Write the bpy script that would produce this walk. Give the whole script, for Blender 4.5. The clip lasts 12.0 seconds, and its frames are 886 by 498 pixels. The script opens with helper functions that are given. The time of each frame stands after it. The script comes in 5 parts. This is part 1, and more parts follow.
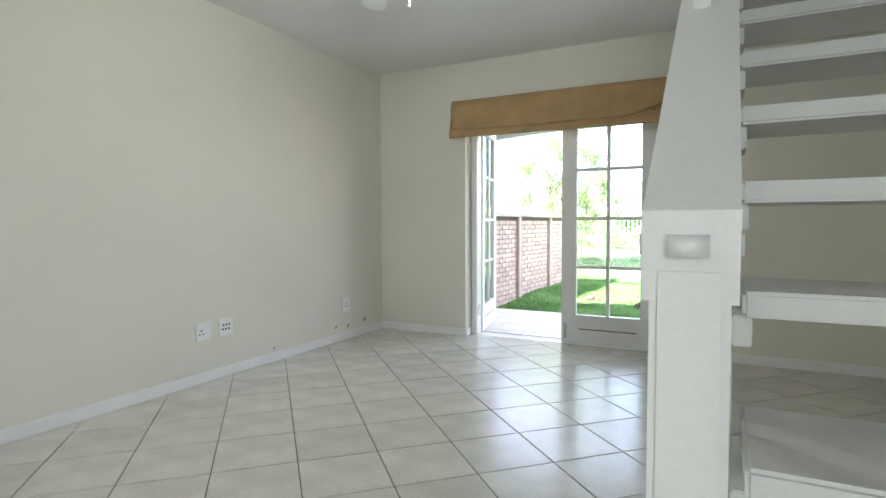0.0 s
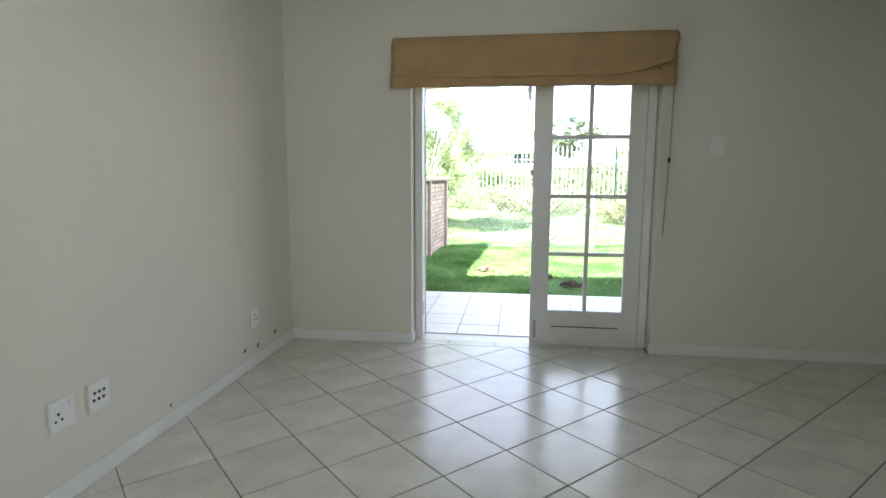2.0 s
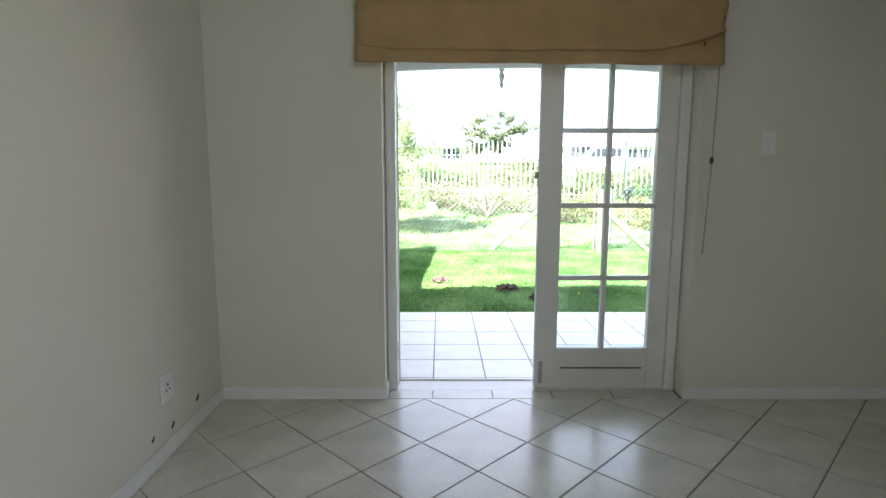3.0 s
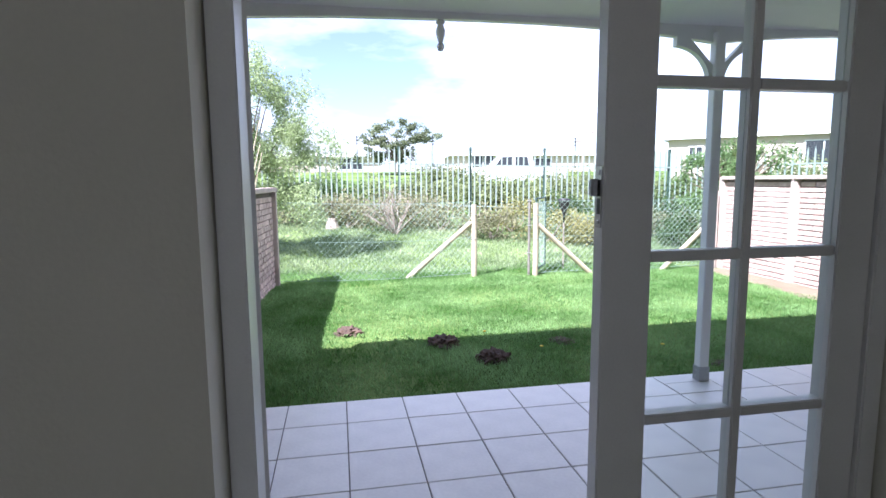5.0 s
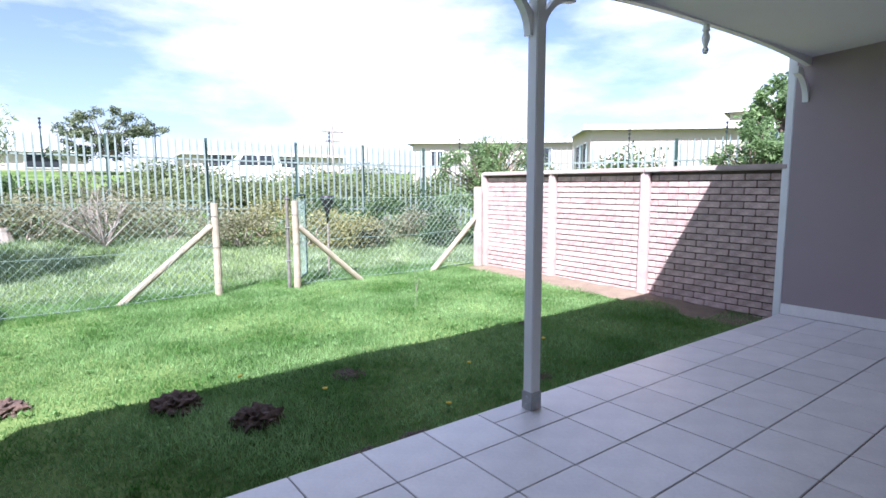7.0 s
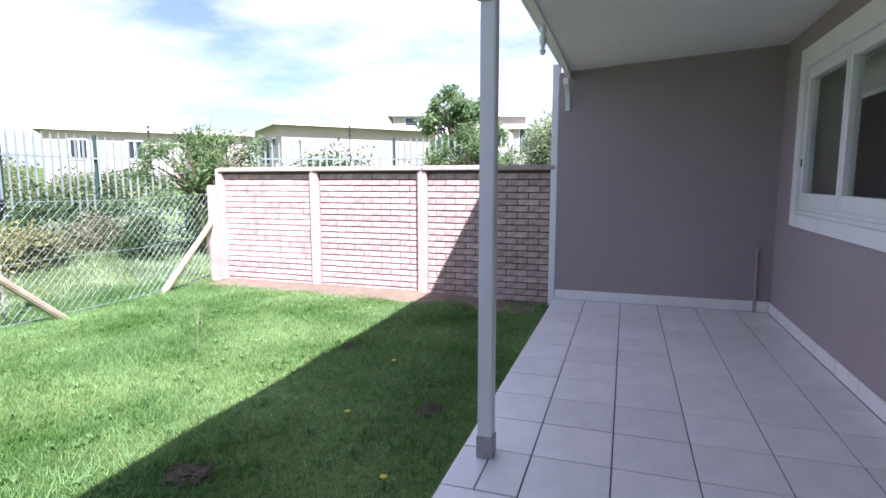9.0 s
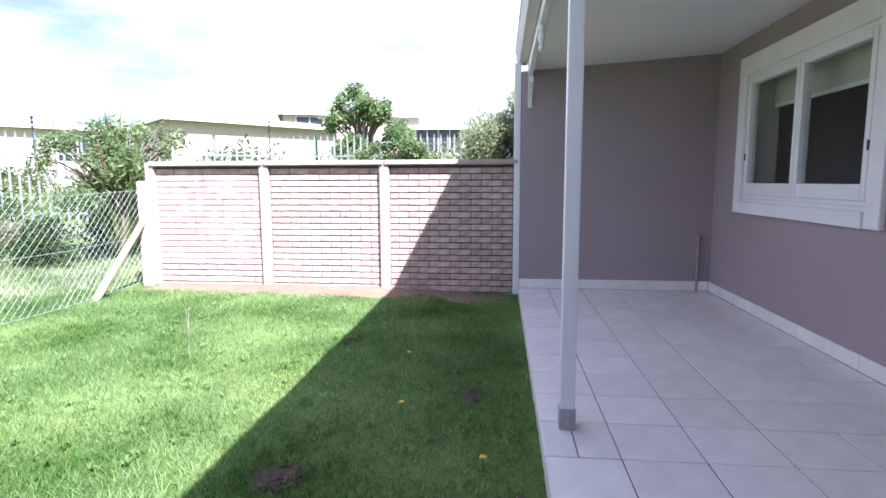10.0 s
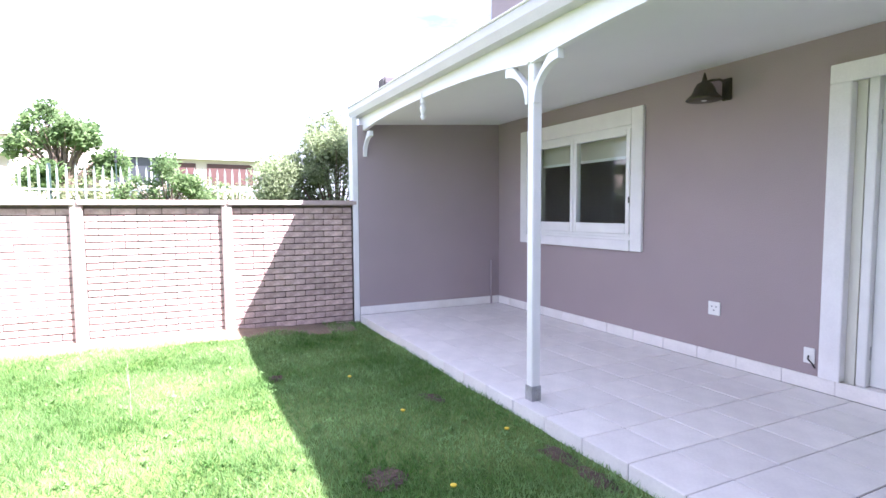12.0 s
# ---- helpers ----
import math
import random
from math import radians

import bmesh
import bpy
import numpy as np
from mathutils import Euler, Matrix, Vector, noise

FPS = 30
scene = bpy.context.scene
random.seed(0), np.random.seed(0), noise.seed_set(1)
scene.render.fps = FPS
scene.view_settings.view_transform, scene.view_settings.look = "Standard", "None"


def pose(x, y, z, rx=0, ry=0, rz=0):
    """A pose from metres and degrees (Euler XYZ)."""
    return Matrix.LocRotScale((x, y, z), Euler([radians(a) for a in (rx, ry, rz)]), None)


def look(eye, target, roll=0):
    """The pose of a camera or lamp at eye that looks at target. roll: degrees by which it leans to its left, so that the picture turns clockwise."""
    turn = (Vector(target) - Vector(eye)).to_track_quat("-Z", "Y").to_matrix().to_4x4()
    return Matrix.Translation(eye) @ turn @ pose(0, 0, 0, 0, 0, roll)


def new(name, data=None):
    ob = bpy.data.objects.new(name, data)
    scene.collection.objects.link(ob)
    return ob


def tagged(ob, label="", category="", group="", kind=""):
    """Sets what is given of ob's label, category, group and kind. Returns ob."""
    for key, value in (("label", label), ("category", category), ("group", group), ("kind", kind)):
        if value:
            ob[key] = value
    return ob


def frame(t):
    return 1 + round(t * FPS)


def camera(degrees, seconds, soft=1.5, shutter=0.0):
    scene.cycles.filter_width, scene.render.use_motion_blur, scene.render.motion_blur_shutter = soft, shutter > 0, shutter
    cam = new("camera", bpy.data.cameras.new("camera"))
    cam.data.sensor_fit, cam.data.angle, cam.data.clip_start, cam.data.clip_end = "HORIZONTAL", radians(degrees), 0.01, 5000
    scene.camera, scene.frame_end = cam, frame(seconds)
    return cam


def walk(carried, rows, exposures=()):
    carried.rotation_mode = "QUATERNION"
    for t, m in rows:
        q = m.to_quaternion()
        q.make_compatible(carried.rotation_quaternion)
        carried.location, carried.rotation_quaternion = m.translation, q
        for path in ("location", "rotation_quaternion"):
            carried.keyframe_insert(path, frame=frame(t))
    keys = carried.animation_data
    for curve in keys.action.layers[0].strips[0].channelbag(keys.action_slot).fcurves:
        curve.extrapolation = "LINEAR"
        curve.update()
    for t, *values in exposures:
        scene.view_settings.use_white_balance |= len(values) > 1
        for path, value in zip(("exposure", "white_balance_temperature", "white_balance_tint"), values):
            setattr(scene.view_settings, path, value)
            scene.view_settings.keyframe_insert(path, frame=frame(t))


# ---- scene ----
cam = camera(78.1, 12.0)

EXPOSURES = [(0.0, 4.0, 5830, 17), (1.0, 3.75, 5840, 17), (2.0, 3.52, 5840, 18), (3.0, 3.25, 5820, 18), (3.6, 3.0, 5720, 19), (4.6, 2.15, 5600, 24), (5.0, 2.05, 5520, 26), (6.0, 2.1, 5480, 26), (6.5, 1.9, 5460, 26), (7.5, 1.55, 5440, 27),
             (9.5, 1.72, 5600, 31), (10.5, 2.15, 5670, 32), (12.0, 2.74, 5720, 32)]
PATH = [
    (0, (2.976, -4.46, 1.019), (2.059, -2.685, 0.927), -0.2),
    (0.5, (2.641, -4.365, 1.045), (1.934, -2.5, 0.897), -0.1),
    (1, (2.299, -4.25, 1.111), (1.754, -2.336, 0.913), -0.1),
    (1.5, (1.97, -4.034, 1.169), (1.57, -2.088, 0.931), 0.1),
    (2, (1.631, -3.76, 1.197), (1.367, -1.795, 0.932), 0.2),
    (2.5, (1.377, -3.353, 1.242), (1.27, -1.376, 0.965), 0.2),
    (3, (1.203, -2.874, 1.247), (1.212, -0.894, 0.964), 0.1),
    (3.2, (1.149, -2.66, 1.255), (1.205, -0.682, 0.969), 0.0),
    (4.8, (1.119, -1.15, 1.232), (1.467, 0.804, 0.984), -0.0),
    (5, (1.145, -1.029, 1.24), (1.516, 0.921, 0.994), -0.4),
    (5.5, (1.17, -0.687, 1.216), (1.646, 1.24, 0.972), -0.3),
    (6, (1.227, -0.417, 1.183), (1.933, 1.438, 0.94), -0.0),
    (6.5, (1.324, -0.128, 1.146), (2.257, 1.625, 0.91), 0.0),
    (7, (1.423, 0.138, 1.107), (2.614, 1.728, 0.872), -0.2),
    (7.5, (1.5, 0.399, 1.068), (2.925, 1.783, 0.827), -0.6),
    (7.7, (1.504, 0.516, 1.076), (3.006, 1.814, 0.833), -0.7),
    (9.3, (1.158, 1.829, 1.131), (3.075, 2.345, 0.886), -0.2),
    (9.5, (1.111, 1.997, 1.101), (3.043, 2.454, 0.86), -0.4),
    (10, (1.01, 2.433, 1.05), (2.984, 2.644, 0.805), -0.2),
    (10.5, (0.848, 2.879, 1.08), (2.832, 2.786, 0.845), -0.1),
    (11, (0.795, 3.292, 1.109), (2.738, 2.878, 0.882), -0.3),
    (11.5, (0.695, 3.765, 1.16), (2.563, 3.076, 0.966), -0.2),
    (12, (0.571, 4.216, 1.161), (2.363, 3.338, 1.021), -0.3),
]
walk(cam, [(t, look(eye, target, roll)) for t, eye, target, roll in PATH], EXPOSURES)

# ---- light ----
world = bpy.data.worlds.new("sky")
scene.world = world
world.use_nodes = True
wn, wl = world.node_tree.nodes, world.node_tree.links
wn.clear()
SUN = Vector((-0.60, -0.525, 1.0)).normalized()
sky = wn.new("ShaderNodeTexSky")
sky.sky_type = "NISHITA"
sky.sun_disc = False
sky.sun_elevation = math.asin(SUN.z)
sky.sun_rotation = math.atan2(SUN.x, SUN.y)
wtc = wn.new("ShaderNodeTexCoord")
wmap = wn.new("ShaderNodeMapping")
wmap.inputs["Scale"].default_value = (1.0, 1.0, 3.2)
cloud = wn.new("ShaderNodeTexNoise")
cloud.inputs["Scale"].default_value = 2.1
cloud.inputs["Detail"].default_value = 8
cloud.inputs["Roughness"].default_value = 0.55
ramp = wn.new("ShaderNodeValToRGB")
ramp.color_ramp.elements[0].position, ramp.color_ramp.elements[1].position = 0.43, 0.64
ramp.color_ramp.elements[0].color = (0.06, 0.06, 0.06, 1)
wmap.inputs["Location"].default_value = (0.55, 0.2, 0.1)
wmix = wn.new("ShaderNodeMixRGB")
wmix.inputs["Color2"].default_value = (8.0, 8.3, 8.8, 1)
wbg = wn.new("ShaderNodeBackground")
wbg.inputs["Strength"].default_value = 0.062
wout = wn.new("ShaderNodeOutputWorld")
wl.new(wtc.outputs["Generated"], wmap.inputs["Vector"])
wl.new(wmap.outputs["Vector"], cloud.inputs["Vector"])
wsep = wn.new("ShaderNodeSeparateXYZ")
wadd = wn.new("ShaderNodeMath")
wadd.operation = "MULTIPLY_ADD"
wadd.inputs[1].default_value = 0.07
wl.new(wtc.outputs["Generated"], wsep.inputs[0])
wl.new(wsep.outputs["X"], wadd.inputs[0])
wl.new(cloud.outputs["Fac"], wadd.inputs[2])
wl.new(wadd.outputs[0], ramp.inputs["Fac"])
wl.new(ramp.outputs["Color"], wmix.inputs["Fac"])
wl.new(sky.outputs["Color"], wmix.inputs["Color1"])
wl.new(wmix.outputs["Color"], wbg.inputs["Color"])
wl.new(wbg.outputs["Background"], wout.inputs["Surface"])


def lamp(name, kind, m, power, color=(1, 1, 1)):
    d = bpy.data.lights.new(name, kind)
    d.energy, d.color = power, color
    ob = new(name, d)
    ob.matrix_world = m
    return ob


sun = lamp("sun", "SUN", look(SUN * 50, (0, 0, 0)), 5.0, (1.0, 0.95, 0.88))
sun.data.angle = radians(0.5)
# area lamp in an assumed, unseen window opening, added to light the room
win_side = lamp("window_daylight", "AREA", look((4.05, -7.90, 1.55), (0, -6.2, 1.1)), 4.5, (0.97, 1.0, 0.96))
win_side.data.shape, win_side.data.size, win_side.data.size_y = "RECTANGLE", 1.4, 1.2

# ---- materials ----


def mat(name, color, rough=0.6, metal=0.0, var=0.12, scale=3.0, grain=60.0, bump=0.1, spread=0.0, island=False, spec=0.5, second=None, coat=0.0):
    """A paint, stone or leaf: base colour with large and fine variation, bump, and a change from piece to piece."""
    m = bpy.data.materials.new(name)
    m.use_nodes = True
    n, l = m.node_tree.nodes, m.node_tree.links
    b = n["Principled BSDF"]
    b.inputs["Metallic"].default_value = metal
    b.inputs["Specular IOR Level"].default_value = spec
    b.inputs["Coat Weight"].default_value = coat
    tc = n.new("ShaderNodeTexCoord")
    big = n.new("ShaderNodeTexNoise")
    big.inputs["Scale"].default_value, big.inputs["Detail"].default_value = scale, 5
    fine = n.new("ShaderNodeTexNoise")
    fine.inputs["Scale"].default_value, fine.inputs["Detail"].default_value = grain, 3
    l.new(tc.outputs["Object"], big.inputs["Vector"])
    l.new(tc.outputs["Object"], fine.inputs["Vector"])
    add = n.new("ShaderNodeMath")
    add.operation = "ADD"
    l.new(big.outputs["Fac"], add.inputs[0])
    half = n.new("ShaderNodeMath")
    half.operation = "MULTIPLY"
    half.inputs[1].default_value = 0.5
    l.new(fine.outputs["Fac"], half.inputs[0])
    l.new(half.outputs[0], add.inputs[1])
    r = n.new("ShaderNodeValToRGB")
    c0 = tuple(max(0.0, c * (1 - var)) for c in color)
    c1 = tuple(min(1.0, c * (1 + var)) for c in (second or color))
    r.color_ramp.elements[0].position, r.color_ramp.elements[1].position = 0.5, 1.0
    r.color_ramp.elements[0].color, r.color_ramp.elements[1].color = (*c0, 1), (*c1, 1)
    l.new(add.outputs[0], r.inputs["Fac"])
    out = r.outputs["Color"]
    if spread:
        if island:
            g = n.new("ShaderNodeNewGeometry")
            rnd = g.outputs["Random Per Island"]
        else:
            g = n.new("ShaderNodeObjectInfo")
            rnd = g.outputs["Random"]
        mr = n.new("ShaderNodeMapRange")
        mr.inputs["To Min"].default_value, mr.inputs["To Max"].default_value = 1 - spread, 1 + spread
        l.new(rnd, mr.inputs["Value"])
        hs = n.new("ShaderNodeHueSaturation")
        l.new(mr.outputs[0], hs.inputs["Value"])
        l.new(out, hs.inputs["Color"])
        out = hs.outputs["Color"]
    l.new(out, b.inputs["Base Color"])
    rr = n.new("ShaderNodeMapRange")
    rr.inputs["From Min"].default_value, rr.inputs["From Max"].default_value = 0.3, 0.7
    rr.inputs["To Min"].default_value, rr.inputs["To Max"].default_value = max(0.02, rough * 0.85), min(1, rough * 1.15)
    l.new(big.outputs["Fac"], rr.inputs["Value"])
    l.new(rr.outputs[0], b.inputs["Roughness"])
    if bump:
        bp = n.new("ShaderNodeBump")
        bp.inputs["Strength"].default_value, bp.inputs["Distance"].default_value = bump, 0.01
        l.new(fine.outputs["Fac"], bp.inputs["Height"])
        l.new(bp.outputs["Normal"], b.inputs["Normal"])
    return m


def leaf_mat(name, color, second, spread=0.35):
    m = mat(name, color, 0.7, 0, 0.25, 1.5, 20, 0, spread, True, 0.06, second)
    n, l = m.node_tree.nodes, m.node_tree.links
    b = n["Principled BSDF"]
    tr = n.new("ShaderNodeBsdfTranslucent")
    src = b.inputs["Base Color"].links[0].from_socket
    l.new(src, tr.inputs["Color"])
    mx = n.new("ShaderNodeMixShader")
    mx.inputs[0].default_value = 0.55
    l.new(b.outputs[0], mx.inputs[1])
    l.new(tr.outputs[0], mx.inputs[2])
    l.new(mx.outputs[0], n["Material Output"].inputs["Surface"])
    return m


def glass_mat(name, tint=(0.95, 0.98, 0.97)):
    m = bpy.data.materials.new(name)
    m.use_nodes = True
    n, l = m.node_tree.nodes, m.node_tree.links
    n.remove(n["Principled BSDF"])
    t, g, f, mx = n.new("ShaderNodeBsdfTransparent"), n.new("ShaderNodeBsdfGlossy"), n.new("ShaderNodeLayerWeight"), n.new("ShaderNodeMixShader")
    t.inputs["Color"].default_value = (*tint, 1)
    g.inputs["Roughness"].default_value = 0.02
    f.inputs["Blend"].default_value = 0.5
    pw, ma = n.new("ShaderNodeMath"), n.new("ShaderNodeMath")
    pw.operation, ma.operation = "POWER", "MULTIPLY_ADD"
    pw.inputs[1].default_value, ma.inputs[1].default_value, ma.inputs[2].default_value = 4.0, 0.6, 0.03
    l.new(f.outputs["Facing"], pw.inputs[0])
    l.new(pw.outputs[0], ma.inputs[0])
    l.new(ma.outputs[0], mx.inputs[0])
    l.new(t.outputs[0], mx.inputs[1])
    l.new(g.outputs[0], mx.inputs[2])
    l.new(mx.outputs[0], n["Material Output"].inputs["Surface"])
    return m


def glow_mat(name, color, strength):
    m = bpy.data.materials.new(name)
    m.use_nodes = True
    b = m.node_tree.nodes["Principled BSDF"]
    b.inputs["Base Color"].default_value = (*color, 1)
    b.inputs["Emission Color"].default_value = (*color, 1)
    b.inputs["Emission Strength"].default_value = strength
    return m


CREAM = mat("cream_wall_paint", (0.72, 0.70, 0.598), 0.7, 0, 0.04, 1.2, 90, 0.06)
CEIL = mat("ceiling_paint", (0.80, 0.80, 0.77), 0.8, 0, 0.03, 1.5, 120, 0.05)
WHITE = mat("white_gloss_paint", (0.80, 0.80, 0.77), 0.4, 0, 0.05, 4, 150, 0.05)
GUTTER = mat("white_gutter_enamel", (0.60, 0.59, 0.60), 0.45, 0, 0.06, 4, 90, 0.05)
TRIM = mat("white_plaster_trim", (0.80, 0.79, 0.77), 0.65, 0, 0.06, 4, 90, 0.12)
TILE = mat("ceramic_floor_tile", (0.585, 0.58, 0.505), 0.215, 0, 0.10, 5, 70, 0.03, 0.05, second=(0.64, 0.615, 0.54))
GROUT = mat("floor_grout", (0.11, 0.09, 0.065), 0.9, 0, 0.25, 8, 120, 0.3)
PTILE = mat("patio_tile", (0.79, 0.762, 0.718), 0.32, 0, 0.08, 6, 60, 0.04, 0.05)
PGROUT = mat("patio_grout", (0.17, 0.147, 0.13), 0.9, 0, 0.25, 8, 120, 0.3)
TAUPE = mat("taupe_render", (0.36, 0.295, 0.295), 0.85, 0, 0.07, 1.3, 130, 0.35)
BRICK = mat("precast_brick", (0.46, 0.325, 0.275), 0.9, 0, 0.2, 9, 80, 0.5, 0.16, second=(0.55, 0.42, 0.36))
BRICK_REST = mat("precast_brick_far", (0.46, 0.325, 0.275), 0.9, 0, 0.2, 9, 80, 0.5, 0.16, True, second=(0.55, 0.42, 0.36))
CONCRETE = mat("precast_concrete", (0.46, 0.37, 0.32), 0.9, 0, 0.18, 5, 90, 0.4)
JOINT = mat("dark_joint", (0.13, 0.10, 0.085), 0.95, 0, 0.2, 9, 80, 0.3)
BLIND = mat("ochre_blind_fabric", (0.43, 0.285, 0.125), 0.85, 0, 0.10, 6, 300, 0.3, second=(0.48, 0.32, 0.15))
STEEL = mat("brushed_steel", (0.45, 0.45, 0.45), 0.35, 1.0, 0.1, 20, 200, 0.05)
GALV = mat("galvanised_steel", (0.42, 0.43, 0.43), 0.5, 0.6, 0.2, 15, 90, 0.1)
BRONZE = mat("dark_bronze", (0.08, 0.07, 0.05), 0.45, 0.7, 0.3, 12, 100, 0.1)
BLACK = mat("black_plastic", (0.02, 0.02, 0.02), 0.5, 0, 0.1, 5, 50, 0.0)
PLASTIC = mat("white_plastic", (0.80, 0.80, 0.76), 0.35, 0, 0.03, 5, 50, 0.0)
SOIL = mat("dark_soil", (0.085, 0.055, 0.038), 0.98, 0, 0.45, 12, 60, 1.0)
POLE = mat("treated_pole", (0.38, 0.33, 0.23), 0.85, 0, 0.2, 8, 60, 0.3)
GREENPAINT = mat("green_steel_paint", (0.035, 0.07, 0.055), 0.5, 0, 0.2, 6, 60, 0.05)
PALE = mat("pale_green_steel", (0.21, 0.26, 0.225), 0.55, 0, 0.15, 6, 60, 0.05, 0.08)
WIRE = mat("green_coated_wire", (0.24, 0.33, 0.27), 0.5, 0, 0.2, 6, 60, 0.0)
BARK = mat("bark", (0.16, 0.12, 0.085), 0.95, 0, 0.3, 10, 40, 0.8)
RUSTED = mat("weathered_steel", (0.20, 0.19, 0.16), 0.7, 0.3, 0.4, 14, 70, 0.2)
TWIG = mat("grey_twig", (0.30, 0.26, 0.21), 0.95, 0, 0.3, 10, 40, 0.4)
GRASSGROUND = mat("lawn_ground", (0.040, 0.100, 0.016), 0.95, 0, 0.3, 0.9, 35, 0.7, spec=0.05, second=(0.14, 0.19, 0.06))
GRASS = leaf_mat("grass_blades", (0.070, 0.22, 0.026), (0.27, 0.405, 0.17), 0.30)
LEAF_WILLOW = leaf_mat("feathery_leaves", (0.29, 0.38, 0.17), (0.45, 0.52, 0.30))
FIELDGRASS = leaf_mat("dry_field_grass", (0.16, 0.26, 0.11), (0.38, 0.44, 0.27), 0.4)
LEAF_ACACIA = leaf_mat("acacia_leaves", (0.13, 0.165, 0.095), (0.22, 0.25, 0.15))
LEAF_FLAX = leaf_mat("flax_leaves", (0.19, 0.25, 0.09), (0.34, 0.38, 0.17))
LEAF_DARK = leaf_mat("dark_leaves", (0.065, 0.12, 0.05), (0.12, 0.18, 0.07))
LEAF_MID = leaf_mat("mid_green_leaves", (0.075, 0.16, 0.045), (0.15, 0.26, 0.08))
LEAF_FRESH = leaf_mat("fresh_green_leaves", (0.13, 0.225, 0.085), (0.23, 0.32, 0.14))
LEAF_OLIVE = leaf_mat("olive_leaves", (0.24, 0.30, 0.15), (0.34, 0.40, 0.23))
LEAF_SHRUB = leaf_mat("grey_green_shrub", (0.19, 0.205, 0.115), (0.34, 0.33, 0.20))
LEAF_HEDGE = leaf_mat("hedge_leaves", (0.14, 0.18, 0.085), (0.29, 0.33, 0.16))
LEAF_YELLOW = leaf_mat("yellow_green_shrub", (0.25, 0.26, 0.11), (0.38, 0.36, 0.16))
PALEWALL = mat("pale_house_wall", (0.56, 0.47, 0.40), 0.85, 0, 0.06, 1, 40, 0.2)
ROOFGREY = mat("grey_roof_sheet", (0.30, 0.30, 0.30), 0.6, 0.2, 0.1, 1, 30, 0.1)
# dark base colour stands in for shade on the neighbouring end wall
SHADE_RENDER = mat("shade_darkened_render", (0.12, 0.112, 0.11), 0.9, 0, 0.1, 3, 60, 0.2)
DARKGLASS = mat("dark_window_glass", (0.04, 0.045, 0.05), 0.08, 0, 0.1, 2, 10, 0.0)
REDWOOD = mat("red_brown_door", (0.085, 0.036, 0.03), 0.6, 0, 0.15, 4, 40, 0.1)
CARPAINT = mat("white_car_paint", (0.78, 0.78, 0.79), 0.25, 0, 0.02, 3, 40, 0.0, coat=0.6)
GLASS = glass_mat("clear_glass")
EARTH = mat("dry_earth", (0.19, 0.145, 0.095), 0.98, 0, 0.25, 6, 50, 0.8)
DANDELION = mat("yellow_petals", (0.75, 0.55, 0.04), 0.7, 0, 0.1, 20, 60, 0.0)
DARKROOM = mat("dim_room_paint", (0.60, 0.57, 0.50), 0.85, 0, 0.06, 1, 50, 0.1)
BLINDWHITE = mat("cream_roller_blind", (0.62, 0.58, 0.48), 0.85, 0, 0.05, 5, 200, 0.1)

# ---- mesh helpers ----


def add_box(bm, x0, x1, y0, y1, z0, z1, bevel=0.0):
    r = bmesh.ops.create_cube(bm, size=1.0)
    for v in r["verts"]:
        v.co = Vector(((x0 + x1) / 2 + v.co.x * (x1 - x0), (y0 + y1) / 2 + v.co.y * (y1 - y0), (z0 + z1) / 2 + v.co.z * (z1 - z0)))
    if bevel:
        edges = list({e for v in r["verts"] for e in v.link_edges})
        bmesh.ops.bevel(bm, geom=edges, offset=bevel, segments=2, affect="EDGES")
    return bm


def box(x0, x1, y0, y1, z0, z1, bevel=0.0):
    return add_box(bmesh.new(), x0, x1, y0, y1, z0, z1, bevel)


def add_tube(bm, points, radii, sides=8, cap=True):
    """A tapered tube along points."""
    rings = []
    for i, p in enumerate(points):
        p = Vector(p)
        d = (Vector(points[min(i + 1, len(points) - 1)]) - Vector(points[max(i - 1, 0)])).normalized()
        a = d.orthogonal().normalized() if abs(d.z) < 0.99 else Vector((1, 0, 0))
        b = d.cross(a).normalized()
        a = b.cross(d)
        rad = radii[i] if hasattr(radii, "__len__") else radii
        rings.append([bm.verts.new(p + (a * math.cos(k * 2 * math.pi / sides) + b * math.sin(k * 2 * math.pi / sides)) * rad) for k in range(sides)])
    for r0, r1 in zip(rings, rings[1:]):
        for k in range(sides):
            bm.faces.new((r0[k], r0[(k + 1) % sides], r1[(k + 1) % sides], r1[k]))
    if cap:
        bm.faces.new(rings[0][::-1])
        bm.faces.new(rings[-1])
    return bm


def tube(points, radii, sides=8):
    return add_tube(bmesh.new(), points, radii, sides)


def lathe(profile, sides=20):
    """A turned shape round z from (radius, z) pairs."""
    bm = bmesh.new()
    rings = [[bm.verts.new((r * math.cos(k * 2 * math.pi / sides), r * math.sin(k * 2 * math.pi / sides), z)) for k in range(sides)] for r, z in profile]
    for r0, r1 in zip(rings, rings[1:]):
        for k in range(sides):
            bm.faces.new((r0[k], r0[(k + 1) % sides], r1[(k + 1) % sides], r1[k]))
    bm.faces.new(rings[0][::-1])
    bm.faces.new(rings[-1])
    return bm


